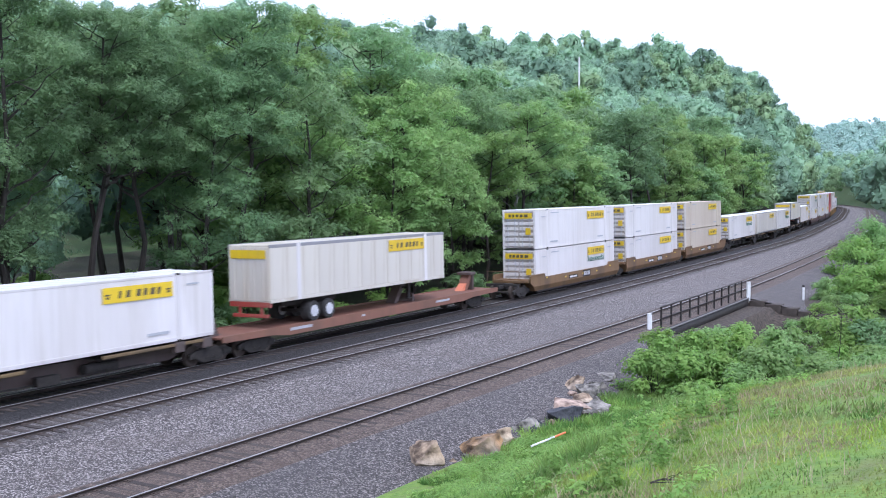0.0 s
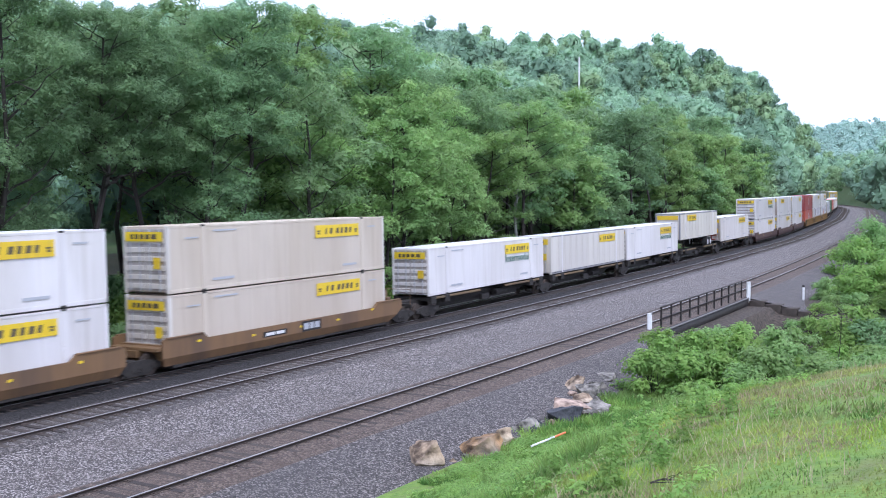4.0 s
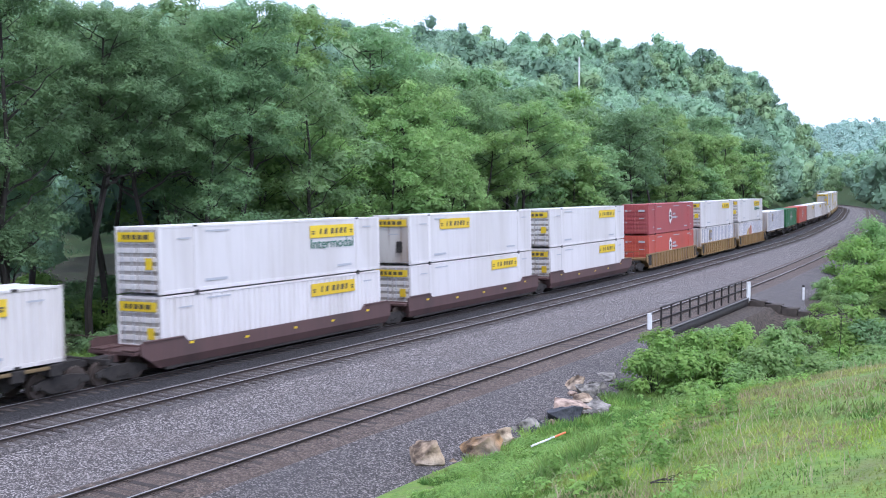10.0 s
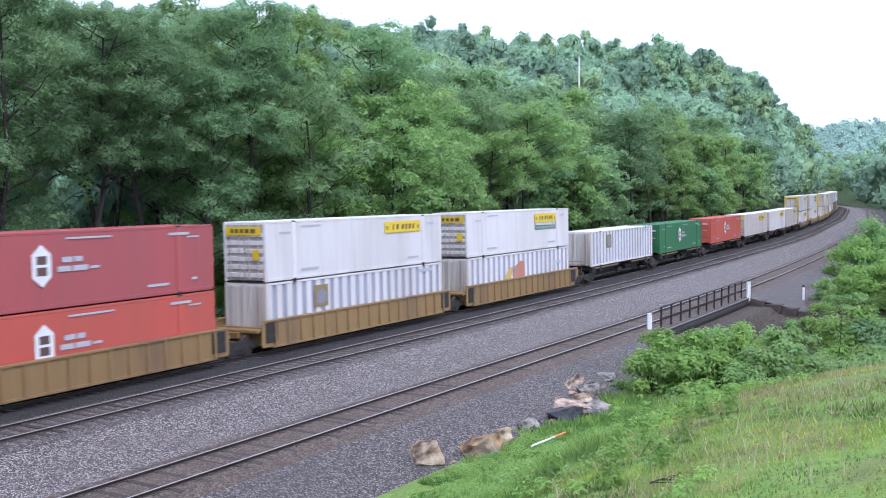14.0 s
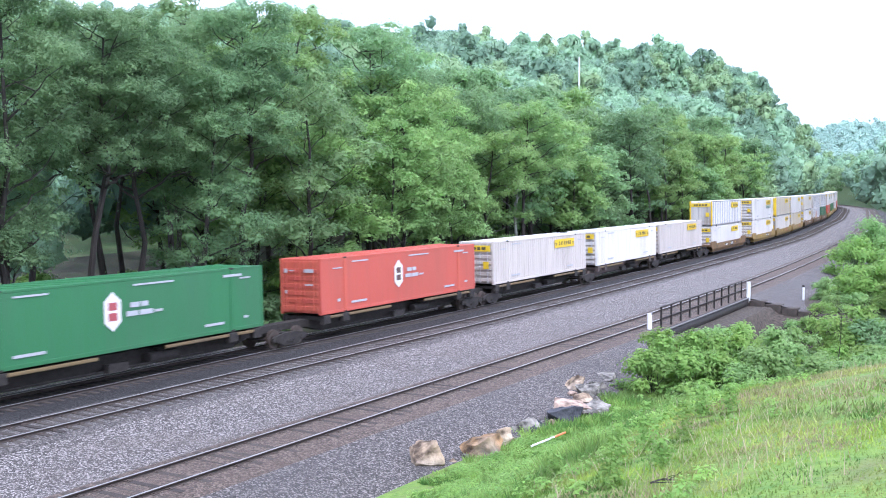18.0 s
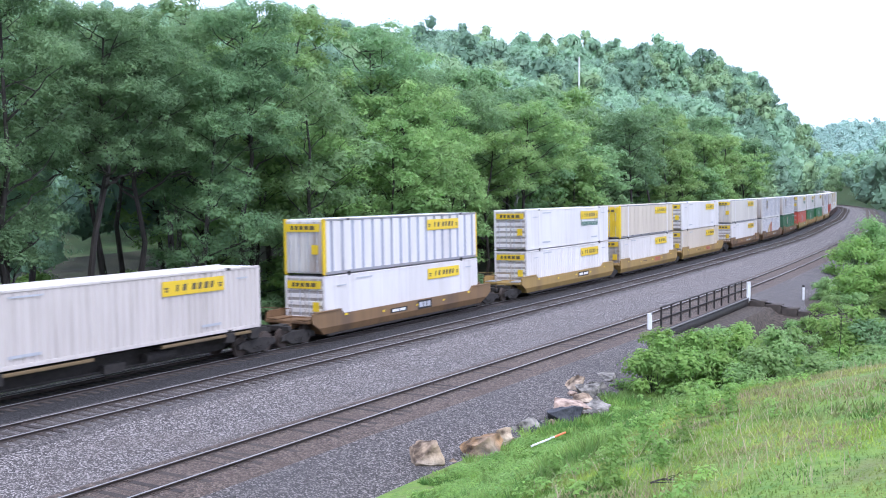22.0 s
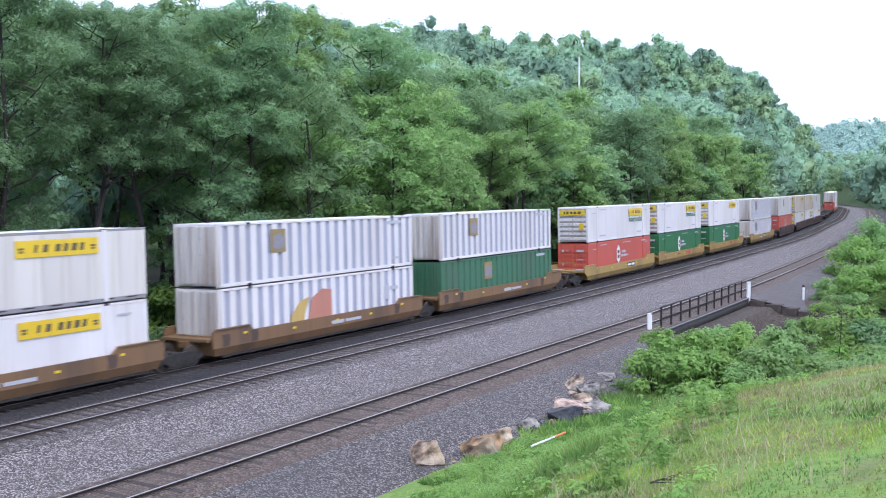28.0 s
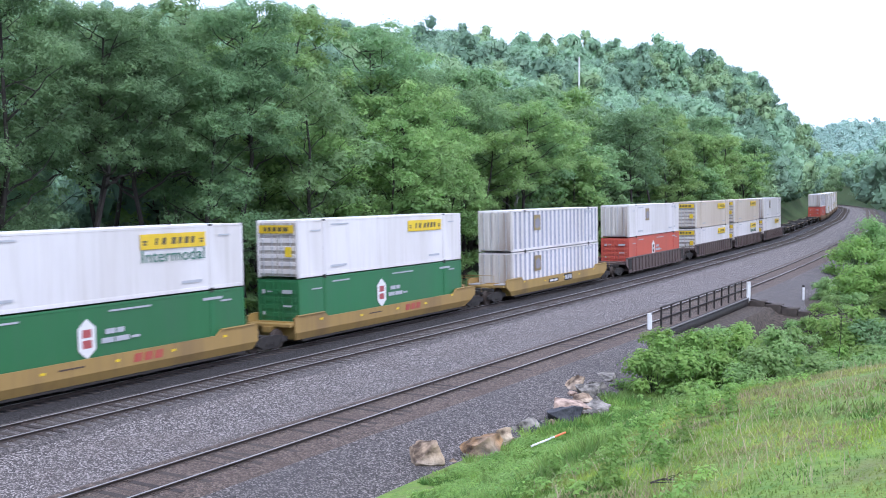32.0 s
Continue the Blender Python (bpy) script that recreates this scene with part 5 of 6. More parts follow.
LABELS = ["leafy green deciduous tree at the wood's edge", "dark green deciduous tree in the wood", "light green leafy tree above the railway"]
_r = np.random.default_rng(21)
PLACED = []
_tries = 0
while len(PLACED) < 165 and _tries < 9000:
    _tries += 1
    s = _r.uniform(-22, 190)
    o = 7.4 + _r.exponential(6.0)
    if o > (13 if s < 8 else 14 if s < 27 else 19 if s < 45 else 24) or (s < 8 and _r.random() < 0.5):
        continue
    need = 2.9 + 0.012 * max(s, 0)
    if any((s - a) ** 2 + (o - b) ** 2 < need ** 2 for a, b in PLACED):
        continue
    PLACED.append((s, o))
    x, y, h = on_line(s, o)
    z = float(ground_z([x], [y])[0])
    kind = int(_r.choice([5, 3, 7])) if o < 9.5 and _r.random() < 0.5 else int(_r.integers(0, 8))
    if 20.5 <= s < 33 and o > 8.6:
        kind = int(_r.choice([2, 6]))
    elif 10 < s < 20.5 and o < 11:
        kind = int(_r.choice([4, 1, 3]))
    tone = int(_r.choice([0, 0, 1, 1, 2])) if o > 10 else int(_r.choice([0, 0, 1, 2]))
    if s < 21.5 and o < 15:
        tone = 1 if o < 10 else int(_r.choice([1, 0, 0]))
    elif s < 33:
        tone = int(_r.choice([1, 1, 0]))
    elif s > 33:
        tone = int(_r.choice([0, 2, 2, 1, 0, 2]))
    sc = _r.uniform(0.9, 1.08) * (0.96 if s < 21 else 0.92 if s < 27 else 1.0 if s < 33 else 1.03 if s < 60 else 0.94)
    tree(kind, tone, Matrix.LocRotScale((x, y, z), Euler((0, 0, _r.uniform(0, 6.28))), (sc, sc, sc * _r.uniform(0.92, 1.06))), LABELS[tone], 0 if s < 36 and o < 12.5 else 1 if s < 75 and o < 17 else 2)


# far woods on the hillsides: masses of crowns too many to count, one for each hazed leaf tone
def far_woods():
    rng = np.random.default_rng(8)
    base = []
    for k in range(7):
        n = 17
        c = rng.normal(0, 1, (n, 3))
        c[:, 2] = np.abs(c[:, 2]) - 0.45
        c /= np.linalg.norm(c, axis=1)[:, None]
        c = c * rng.uniform(0.75, 1.15, (n, 1)) * (2.4, 2.4, 3.2) + (0, 0, 5.4)
        lods, rad = [], rng.uniform(0.95, 1.6, n)
        for cnt, size in ((5200, 0.085), (2400, 0.13), (1500, 0.17), (850, 0.23), (240, 0.45)):
            v, f, nn = leaves(c, rad, cnt, size, rng, flat=0.8, up=0.5, loose=0.1, heart=np.array([0, 0, 4.2]), mass=0.9)
            pick = slice(None) if cnt > 400 else slice(0, 6)
            iv, inn = leaf_mass(c[pick], rad[pick], 0.85, np.array([0, 0, 4.2]), 0.9, rng)
            lods.append((np.concatenate([v[f.ravel()], iv]).reshape(-1, 3, 3), np.concatenate([nn, inn]).reshape(-1, 3, 3)))
        base.append(lods)
    n = 60000
    az, d = rng.uniform(-0.40, 0.50, n), 52 * (1500 / 52) ** rng.random(n)
    x, y = d * np.tan(az), d
    s, o = line_coords(x, y)
    ok = ((o > 7.5) & ((s > 185) | (o > np.where(s < 27, 15, np.where(s < 45, 20, 25))))) | ((-o > 17.5) & (s > 125))
    ok &= (d < 760) | (az > 0.27)
    x, y, s, o, d, az = x[ok], y[ok], s[ok], o[ok], d[ok], az[ok]
    z = ground_z(x, y)
    keep, grid, sky = [], {}, np.full(2000, -9.0)
    for i in np.argsort(d):
        gap = 6.2 + d[i] * 0.006
        c = (int(x[i] // 10), int(y[i] // 10))
        if any((x[i] - x[j]) ** 2 + (y[i] - y[j]) ** 2 < gap * gap for a in (-1, 0, 1) for b in (-1, 0, 1) for j in grid.get((c[0] + a, c[1] + b), ())):
            continue
        # leave out what nearer trees hide altogether
        b0, b1 = int((az[i] + 0.5 - 2.5 / d[i]) * 1900), int((az[i] + 0.5 + 2.5 / d[i]) * 1900) + 1
        if (z[i] + 20 - 7.7) / d[i] < sky[b0:b1].min():
            continue
        grid.setdefault(c, []).append(i)
        keep.append(i)
        sky[b0:b1] = np.maximum(sky[b0:b1], (z[i] + 6.5 - 7.7) / d[i])
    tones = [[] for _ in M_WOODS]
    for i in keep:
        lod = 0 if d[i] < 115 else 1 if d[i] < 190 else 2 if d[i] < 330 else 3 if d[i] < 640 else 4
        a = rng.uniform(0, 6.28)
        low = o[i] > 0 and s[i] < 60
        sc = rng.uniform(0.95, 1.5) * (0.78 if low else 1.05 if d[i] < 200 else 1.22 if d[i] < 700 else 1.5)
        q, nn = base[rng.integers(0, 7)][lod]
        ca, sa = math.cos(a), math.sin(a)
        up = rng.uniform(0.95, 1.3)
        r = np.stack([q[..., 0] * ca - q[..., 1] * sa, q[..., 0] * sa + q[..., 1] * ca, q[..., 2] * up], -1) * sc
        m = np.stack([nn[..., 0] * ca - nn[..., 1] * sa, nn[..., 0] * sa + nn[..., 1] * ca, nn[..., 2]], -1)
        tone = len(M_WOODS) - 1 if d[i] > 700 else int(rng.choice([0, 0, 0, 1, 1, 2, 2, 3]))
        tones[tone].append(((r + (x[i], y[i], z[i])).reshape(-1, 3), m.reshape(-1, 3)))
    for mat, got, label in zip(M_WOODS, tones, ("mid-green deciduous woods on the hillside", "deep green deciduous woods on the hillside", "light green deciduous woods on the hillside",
                                               "grey-green deciduous woods on the hillside", "dense woods over the far hills, haze mixed into their pale green")):
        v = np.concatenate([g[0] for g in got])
        nm = "far_woods" if mat is M_LEAF_HAZE else "hillside_woods"
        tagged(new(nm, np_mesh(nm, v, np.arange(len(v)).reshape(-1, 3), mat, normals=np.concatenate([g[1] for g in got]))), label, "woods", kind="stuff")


far_woods()

# a dying tree with pale bark, and a mast on the hill
_rp = np.random.default_rng(77)
_bm = bmesh.new()
_sp = limb(_bm, (0, 0, -0.5), (0.3, 0.2, 14.5), 0.20, 0.03, 7, 0.15, _rp)
for _i in range(16):
    _b = _sp[2].lerp(_sp[5], _i / 16)
    _an, _rc = _i * 2.4, _rp.uniform(1.2, 2.6)
    limb(_bm, _b, _b + Vector((math.cos(_an) * _rc, math.sin(_an) * _rc, _rc * 0.9)), 0.07, 0.012, 5, 0.1, _rp)
_z = float(ground_z([6.9], [97.0])[0])
_dt = thing("dead_tree", "half-dead tree with pale bare limbs", "tree", "", pose(6.9, 97.0, _z))
part("trunk", _bm, M_BARK_PALE, _dt, "pale bare trunk and limbs")
_z = float(ground_z([34.3], [262.0])[0])
_mt = thing("radio_mast", "slim white mast above the wooded hill", "mast", "", pose(34.3, 262.0, _z))
_bm = bmesh.new()
_mh = 41.4 - _z
cyl(_bm, 0.26, _mh, pose(0, 0, _mh / 2), 8, 0.2)
part("pole", _bm, M_MARK, _mt)
part("foot", boxes((-0.6, 0.6, -0.6, 0.6, -0.5, 0.3), bevel=0.05), M_GREYMARK, _mt)


# ---- the near side: bridge, posts, boulders, shrubs and grass ----
M_STONE = material("tan_stone", (0.075, 0.05, 0.034), (0.50, 0.37, 0.25), 0.9, scale=2.6, detail=10, spread=0.26, bump=1.8, bump_scale=6, stain=(0.54, 0.47, 0.40), stain_amt=0.6, objrand=0.15)
M_STONE_RUST = material("rusty_stone", (0.07, 0.045, 0.028), (0.42, 0.25, 0.12), 0.9, scale=2.6, detail=10, spread=0.3, bump=1.8, bump_scale=6, stain=(0.45, 0.40, 0.33), stain_amt=0.6)
M_STONE_GREY = material("grey_stone", (0.06, 0.054, 0.048), (0.31, 0.28, 0.245), 0.9, scale=3.0, detail=10, spread=0.3, bump=1.8, bump_scale=6, objrand=0.15)
M_STONE_DARK = material("dark_stone", (0.025, 0.027, 0.034), (0.10, 0.10, 0.115), 0.85, scale=3.0, detail=9, spread=0.4, bump=1.2, bump_scale=7)
M_STONE_PINK = material("pinkish_stone", (0.15, 0.095, 0.07), (0.58, 0.43, 0.33), 0.9, scale=3.2, detail=10, spread=0.34, bump=1.2, bump_scale=7)
M_STEEL_DARK = material("dark_bridge_steel", (0.018, 0.016, 0.015), (0.045, 0.036, 0.03), 0.7, scale=4)
M_GREYSTEEL = material("dull_grey_steel", (0.16, 0.15, 0.14), (0.25, 0.24, 0.23), 0.7, scale=4)
M_POST_WHITE = material("white_post_paint", (0.72, 0.72, 0.70), (0.82, 0.82, 0.80), 0.6, scale=6, stain=(0.4, 0.36, 0.3), stain_amt=0.4)
M_ABUT = material("abutment_masonry", (0.05, 0.04, 0.033), (0.11, 0.088, 0.073), 0.95, scale=1.5, detail=8, bump=0.6, bump_scale=5)
M_ORANGE_TIP = material("orange_paint", (0.75, 0.16, 0.04), (0.85, 0.22, 0.06), 0.5)


def boulder(seed, x, y, size, mat, label, z=None, turn=0.0, lean=0.0):
    """A broken stone: the hull of a few corners, with chipped edges, ledges and a rough skin."""
    rng = np.random.default_rng(seed)
    bm = bmesh.new()
    p = rng.normal(size=(12, 3))
    p /= np.maximum(np.abs(p).max(1), np.linalg.norm(p, axis=1) * 0.68)[:, None]
    for q in p * rng.uniform(0.82, 1.0, (12, 1)):
        bm.verts.new(q * np.array(size) * 1.2)
    hull = bmesh.ops.convex_hull(bm, input=bm.verts)
    bmesh.ops.delete(bm, geom=[g for g in hull["geom_interior"] if isinstance(g, bmesh.types.BMVert)], context="VERTS")
    bmesh.ops.dissolve_limit(bm, angle_limit=radians(14), verts=bm.verts, edges=bm.edges)
    bmesh.ops.bevel(bm, geom=bm.edges[:], offset=0.045 * min(size), segments=1, affect="EDGES", clamp_overlap=True)
    bmesh.ops.triangulate(bm, faces=bm.faces)
    for _ in range(2):
        bmesh.ops.subdivide_edges(bm, edges=[e for e in bm.edges if e.calc_length() > 0.22 * min(size)], cuts=1)
        bmesh.ops.triangulate(bm, faces=bm.faces)
    for v in bm.verts:
        c = v.co.copy()
        ledge = math.floor((c.z + 0.4 * c.x) / (0.3 * size[2]) + 2 * noise.noise(c * 1.5)) % 2
        v.co += c.normalized() * min(size) * (0.10 * noise.noise(c * 4.0 + Vector((seed, 0, 0))) + 0.08 * noise.noise(c * 11 + Vector((0, seed, 0))) - 0.07 * ledge)
    me = bpy.data.meshes.new("boulder")
    bm.to_mesh(me)
    bm.free()
    me.materials.append(mat)
    if z is None:
        z = max(float(ground_z([x], [y])[0]), -0.85) + size[2] * 0.72
    ob = tagged(new("boulder", me), label, "boulder", "boulders at the foot of the bank")
    ob.matrix_basis = pose(x, y, z, rng.uniform(-10, 10), lean + rng.uniform(-10, 10), turn)
    return ob


boulder(1, -0.47, 31.1, (0.46, 0.44, 0.52), M_STONE, "upright tan and white boulder on the stone shoulder", turn=20)
boulder(2, 1.31, 32.3, (0.68, 0.50, 0.36), M_STONE_RUST, "rounded rust-brown boulder in the grass", turn=10)
boulder(3, 2.0, 33.9, (0.27, 0.28, 0.32), M_STONE, "small blocky tan stone beside the boulders", turn=10)
boulder(4, 2.81, 35.8, (0.44, 0.38, 0.28), M_STONE_GREY, "low mossy grey stone in the grass", turn=40)
boulder(5, 3.54, 36.3, (0.34, 0.30, 0.22), M_STONE_DARK, "small dark stone half hidden in grass")
boulder(6, 4.50, 37.2, (0.66, 0.52, 0.36), M_STONE_DARK, "dark slate-grey boulder under the pile", turn=-15)
boulder(7, 5.10, 38.2, (0.90, 0.48, 0.19), M_STONE_PINK, "pinkish flat slab on the boulder pile", z=-0.22, turn=-8)
boulder(27, 5.75, 38.7, (0.50, 0.44, 0.30), M_STONE_GREY, "grey stone under the flat slab", turn=60)
boulder(8, 6.0, 41.6, (0.50, 0.44, 0.40), M_STONE_GREY, "grey angular boulder on the pile", turn=30)
boulder(19, 5.30, 42.3, (0.34, 0.38, 0.60), M_STONE, "tall tan boulder leaning on the pile", turn=8, lean=16)
boulder(14, 5.15, 41.2, (0.24, 0.24, 0.26), M_STONE_PINK, "pale broken stone at the foot of the pile", turn=55)
boulder(15, 5.55, 40.6, (0.36, 0.30, 0.26), M_STONE, "pale tan broken boulder in the pile", turn=25)
boulder(16, 6.5, 42.9, (0.42, 0.40, 0.30), M_STONE_GREY, "grey broken boulder behind the pile", turn=75)
boulder(10, 7.8, 47.6, (0.56, 0.42, 0.32), M_STONE_RUST, "dark brown boulder beside the shrubs", turn=12)
boulder(11, 7.25, 44.9, (0.64, 0.48, 0.34), M_STONE_GREY, "grey flat boulder beside the shrubs", turn=50)

_rr = random.Random(4)
for _i, (_x, _y) in enumerate(((0.3, 31.6), (0.75, 32.0), (2.35, 34.4), (3.1, 35.6), (3.95, 36.6), (4.1, 37.6), (4.9, 39.6), (5.9, 42.4), (6.6, 44.2), (6.2, 41.0), (-0.9, 31.3), (4.7, 41.8))):
    _q = _rr.uniform(0.12, 0.22)
    boulder(40 + _i, _x, _y, (_q, _q * 0.8, _q * 0.8), (M_STONE, M_STONE_GREY, M_STONE_PINK, M_STONE_DARK)[_i % 4], "small broken stone among the boulders", turn=_rr.uniform(0, 180))

# a striped stake that leans in the grass
stake = thing("marker_stake", "white stake with an orange tip lying in the grass", "stake")
_a, _b = Vector((2.73, 31.4, -0.16)), Vector((4.0, 33.4, -0.21))
_t = (_b - _a)
_rot = _t.to_track_quat("Z", "Y").to_matrix().to_4x4()
for nm, f0, f1, mt, lb in (("shaft", 0.0, 0.66, M_POST_WHITE, "white shaft"), ("tip", 0.66, 1.0, M_ORANGE_TIP, "orange tip")):
    bm = bmesh.new()
    cyl(bm, 0.035, _t.length * (f1 - f0), Matrix.Translation(_a + _t * (f0 + f1) / 2) @ _rot, 10)
    part(nm, bm, mt, stake, lb)

# the bridge: parapet railing, edge beam, abutment
S0, S1, WB = 40.3, 59.6, 14.05


def near_point(s, w, z=0.0):
    x, y, h = on_line(s, -w)
    return Vector((float(x), float(y), GRADE * s + z))


fence = thing("bridge_railing", "dark steel railing along a small railway bridge", "railing")
for i in range(11):
    s = S0 + 0.9 + i * (S1 - S0 - 1.2) / 10
    p = near_point(s, WB, -0.25)
    _, _, h = on_line(s)
    bm = boxes((-0.05, 0.05, -0.05, 0.05, 0.0, 1.30), (-0.09, 0.09, -0.09, 0.09, 0.0, 0.03), bevel=0.006)
    part("post", bm, M_STEEL_DARK, fence, m=Matrix.Translation(p) @ pose(0, 0, 0, 0, 0, math.degrees(h)))
for zz in (0.38, 1.02):
    part("rail_bar", sweep("rail_bar", M_STEEL_DARK, [(-0.03, -0.03), (0.03, -0.03), (0.03, 0.03), (-0.03, 0.03)], S0 + 0.7, S1 - 0.2, 0.945, lambda s: s * 0 - WB, True, zz), None, fence)
deck = thing("bridge", "small railway bridge with a dark edge beam and stone abutments", "bridge")
part("edge_beam", sweep("edge_beam", M_STEEL_DARK, [(-0.25, -0.95), (0.15, -0.95), (0.15, -0.22), (-0.25, -0.22)], S0 - 0.4, S1 + 0.4, 1.005, lambda s: s * 0 - WB - 0.1, True), None, deck, "dark steel edge beam")
part("kerb_plate", sweep("kerb_plate", M_GREYSTEEL, [(-0.33, -0.25), (-0.27, -0.25), (-0.27, -0.17), (-0.33, -0.17)], S0 - 0.4, S1 + 0.4, 1.005, lambda s: s * 0 - WB - 0.1, True), None, deck, "pale edge strip")
# stepped blocks added to plug the ballast shoulder's open ends, coloured like earth
for s, deep, drop in ((S0 - 0.6, 6, 0.0), (S1 + 0.7, 6, 0.05)):
    _, _, h = on_line(s)
    for lv in range(6):
        for k in range(deep):
            p = near_point(s, 13.9 + k * 1.12 + (0.4 if lv % 2 else 0), -0.14 - 0.2 * k - 0.64 * lv - 0.62 - drop)
            part("stone_block", boxes((-0.55, 0.55 + 0.02 * (k % 3), -0.55, 0.53, 0.02, 0.63), bevel=0.035), M_ABUT, deck, m=Matrix.Translation(p) @ pose(0, 0, 0, 0, 0, math.degrees(h)))
# solid dark wall added where the opening under the deck would be
for lv in range(6):
    for k in range(17):
        s = S0 + 0.4 + k * 1.15
        _, _, h = on_line(s)
        p = near_point(s, 13.55, -1.0 - 0.64 * (lv + 1))
        part("stone_block", boxes((-0.56, 0.56, -0.4, 0.4, 0.02, 0.63), bevel=0.03), M_STONE_DARK, deck, m=Matrix.Translation(p) @ pose(0, 0, 0, 0, 0, math.degrees(h)))
for s, w, hgt in ((40.1, 13.75, 1.15), (59.9, 14.4, 1.35), (65.5, 17.2, 0.95)):
    mp = thing("marker_post", "white-painted square post beside the track" if hgt > 1 else "short white post with a dark cap", "post", "white marker posts")
    p = near_point(s, w, -0.45 if hgt > 1 else -0.75)
    part("shaft", boxes((-0.12, 0.12, -0.12, 0.12, -0.1, hgt), bevel=0.02) if hgt > 1 else boxes((-0.07, 0.07, -0.07, 0.07, -0.1, hgt), bevel=0.015), M_POST_WHITE, mp, m=Matrix.Translation(p))
    part("cap", boxes((-0.13, 0.13, -0.13, 0.13, hgt, hgt + 0.05), bevel=0.02) if hgt > 1 else boxes((-0.075, 0.075, -0.075, 0.075, hgt, hgt + 0.16), bevel=0.015), M_POST_WHITE if hgt > 1 else M_STEEL_DARK, mp, m=Matrix.Translation(p))


# shrubs
def bush_meshes(seed, high, wide, n_leaf, leaf):
    rng = np.random.default_rng(seed)
    bm = bmesh.new()
    tufts, rad = [], []
    for i in range(14):
        an, rr = rng.uniform(0, 6.28), wide * rng.uniform(0.1, 0.9)
        tip = Vector((math.cos(an) * rr, math.sin(an) * rr, high * rng.uniform(0.35, 0.95) * (1.05 - 0.35 * rr / wide)))
        limb(bm, (rng.normal(0, 0.12), rng.normal(0, 0.12), -0.3), tip, 0.03, 0.008, 3, 0.06, rng)
        tufts.append(tuple(tip))
        rad.append(wide * rng.uniform(0.22, 0.42))
    for i in range(10):
        an, rr = rng.uniform(0, 6.28), wide * rng.uniform(0.5, 1.0)
        tufts.append((math.cos(an) * rr, math.sin(an) * rr, high * rng.uniform(0.08, 0.35)))
        rad.append(wide * rng.uniform(0.2, 0.35))
    v, f, nn = leaves(np.array(tufts), np.array(rad), n_leaf, leaf, rng, flat=0.75, up=0.6)
    me = bpy.data.meshes.new("stem")
    bm.to_mesh(me)
    bm.free()
    me.materials.append(M_BARK)
    return me, v, f, nn


BUSHES = []
for i, (hh, ww, nl, lf) in enumerate(((2.3, 1.6, 3400, 0.105), (1.7, 1.5, 3000, 0.10), (2.8, 1.9, 3600, 0.115), (5.0, 2.8, 3600, 0.15), (4.0, 2.5, 3200, 0.14), (1.2, 1.2, 1400, 0.085))):
    sm, v, f, nn = bush_meshes(300 + i, hh, ww, nl, lf)
    BUSHES.append((sm, [np_mesh("foliage", v, f, m, normals=nn) for m in (M_SHRUB, M_LEAF[0], M_LEAF[2])]))


def bush(kind, tone, s, w, sc, label, group, rng):
    x, y, h = on_line(s, -w)
    z = float(ground_z([x], [y])[0])
    b = thing("shrub", label, "shrub", group, Matrix.LocRotScale((float(x), float(y), z), Euler((0, 0, rng.uniform(0, 6.28))), (sc, sc, sc * rng.uniform(0.85, 1.15))))
    part("stem", BUSHES[kind][0], None, b)
    part("foliage", BUSHES[kind][1][tone], None, b)
    return b


_r = np.random.default_rng(5)
_spots = []


def scatter(n, s0, s1, w0, w1, gap, kinds, tones, scale, label, group):
    k = tries = 0
    while k < n and tries < 4000:
        tries += 1
        s, w = _r.uniform(s0, s1), _r.uniform(w0, w1)
        if any((s - a) ** 2 + (w - b) ** 2 < gap * gap for a, b in _spots):
            continue
        _spots.append((s, w))
        k += 1
        bush(int(_r.choice(kinds)), int(_r.choice(tones)), s, w, _r.uniform(*scale), label, group, _r)


scatter(20, 26.5, 37, 17.6, 22.5, 1.35, [0, 1, 1], [0, 0, 2], (0.7, 0.95), "bright green leafy shrub in the gully by the bridge", "shrubs in the gully")
scatter(16, 17, 36, 21.5, 27, 1.6, [1, 5, 5], [0, 0, 2], (0.6, 0.85), "bright green weedy shrub behind the grassy bank", "shrubs in the gully")
scatter(16, 40, 60, 17.2, 23, 1.5, [5, 1, 5], [0, 0, 2], (0.45, 0.85), "small green shrub in the gully under the bridge", "shrubs in the gully")
scatter(16, 60, 76, 18.2, 22, 1.6, [0, 1, 5], [0, 0, 2], (0.6, 0.95), "green leafy shrub beyond the gully", "shrubs beside the track")
scatter(30, 46, 76, 21.0, 31, 1.9, [0, 1, 2], [0, 0, 2, 1], (0.85, 1.2), "green leafy shrub beyond the gully", "shrubs beside the track")
scatter(36, 76, 165, 18.2, 27, 2.3, [2, 3, 4, 4], [0, 0, 2, 1], (0.8, 1.1), "tall dense green shrub beside the track", "shrubs beside the track")
scatter(16, 8, 20, -8.0, -5.8, 1.1, [5, 1, 0], [0, 1, 1], (0.7, 1.0), "low green undergrowth at the wood's edge", "undergrowth beside the train")
scatter(46, 19, 160, -7.2, -5.6, 1.7, [5, 1, 5, 0], [0, 1, 1], (0.6, 0.95), "low green undergrowth at the wood's edge", "undergrowth beside the train")

scatter(58, 8, 44, -21, -8.0, 1.6, [1, 0, 2], [1, 1, 0], (0.8, 1.2), "dark green undergrowth inside the wood", "undergrowth beside the train")

# grass: blades too many to count
def grass_material(name, lo, hi, straw, amt, sc):
    return material(name, lo, hi, 0.7, scale=sc, detail=5, island=0.25, translucent=0.35, stain=straw, stain_amt=amt, spread=0.27)


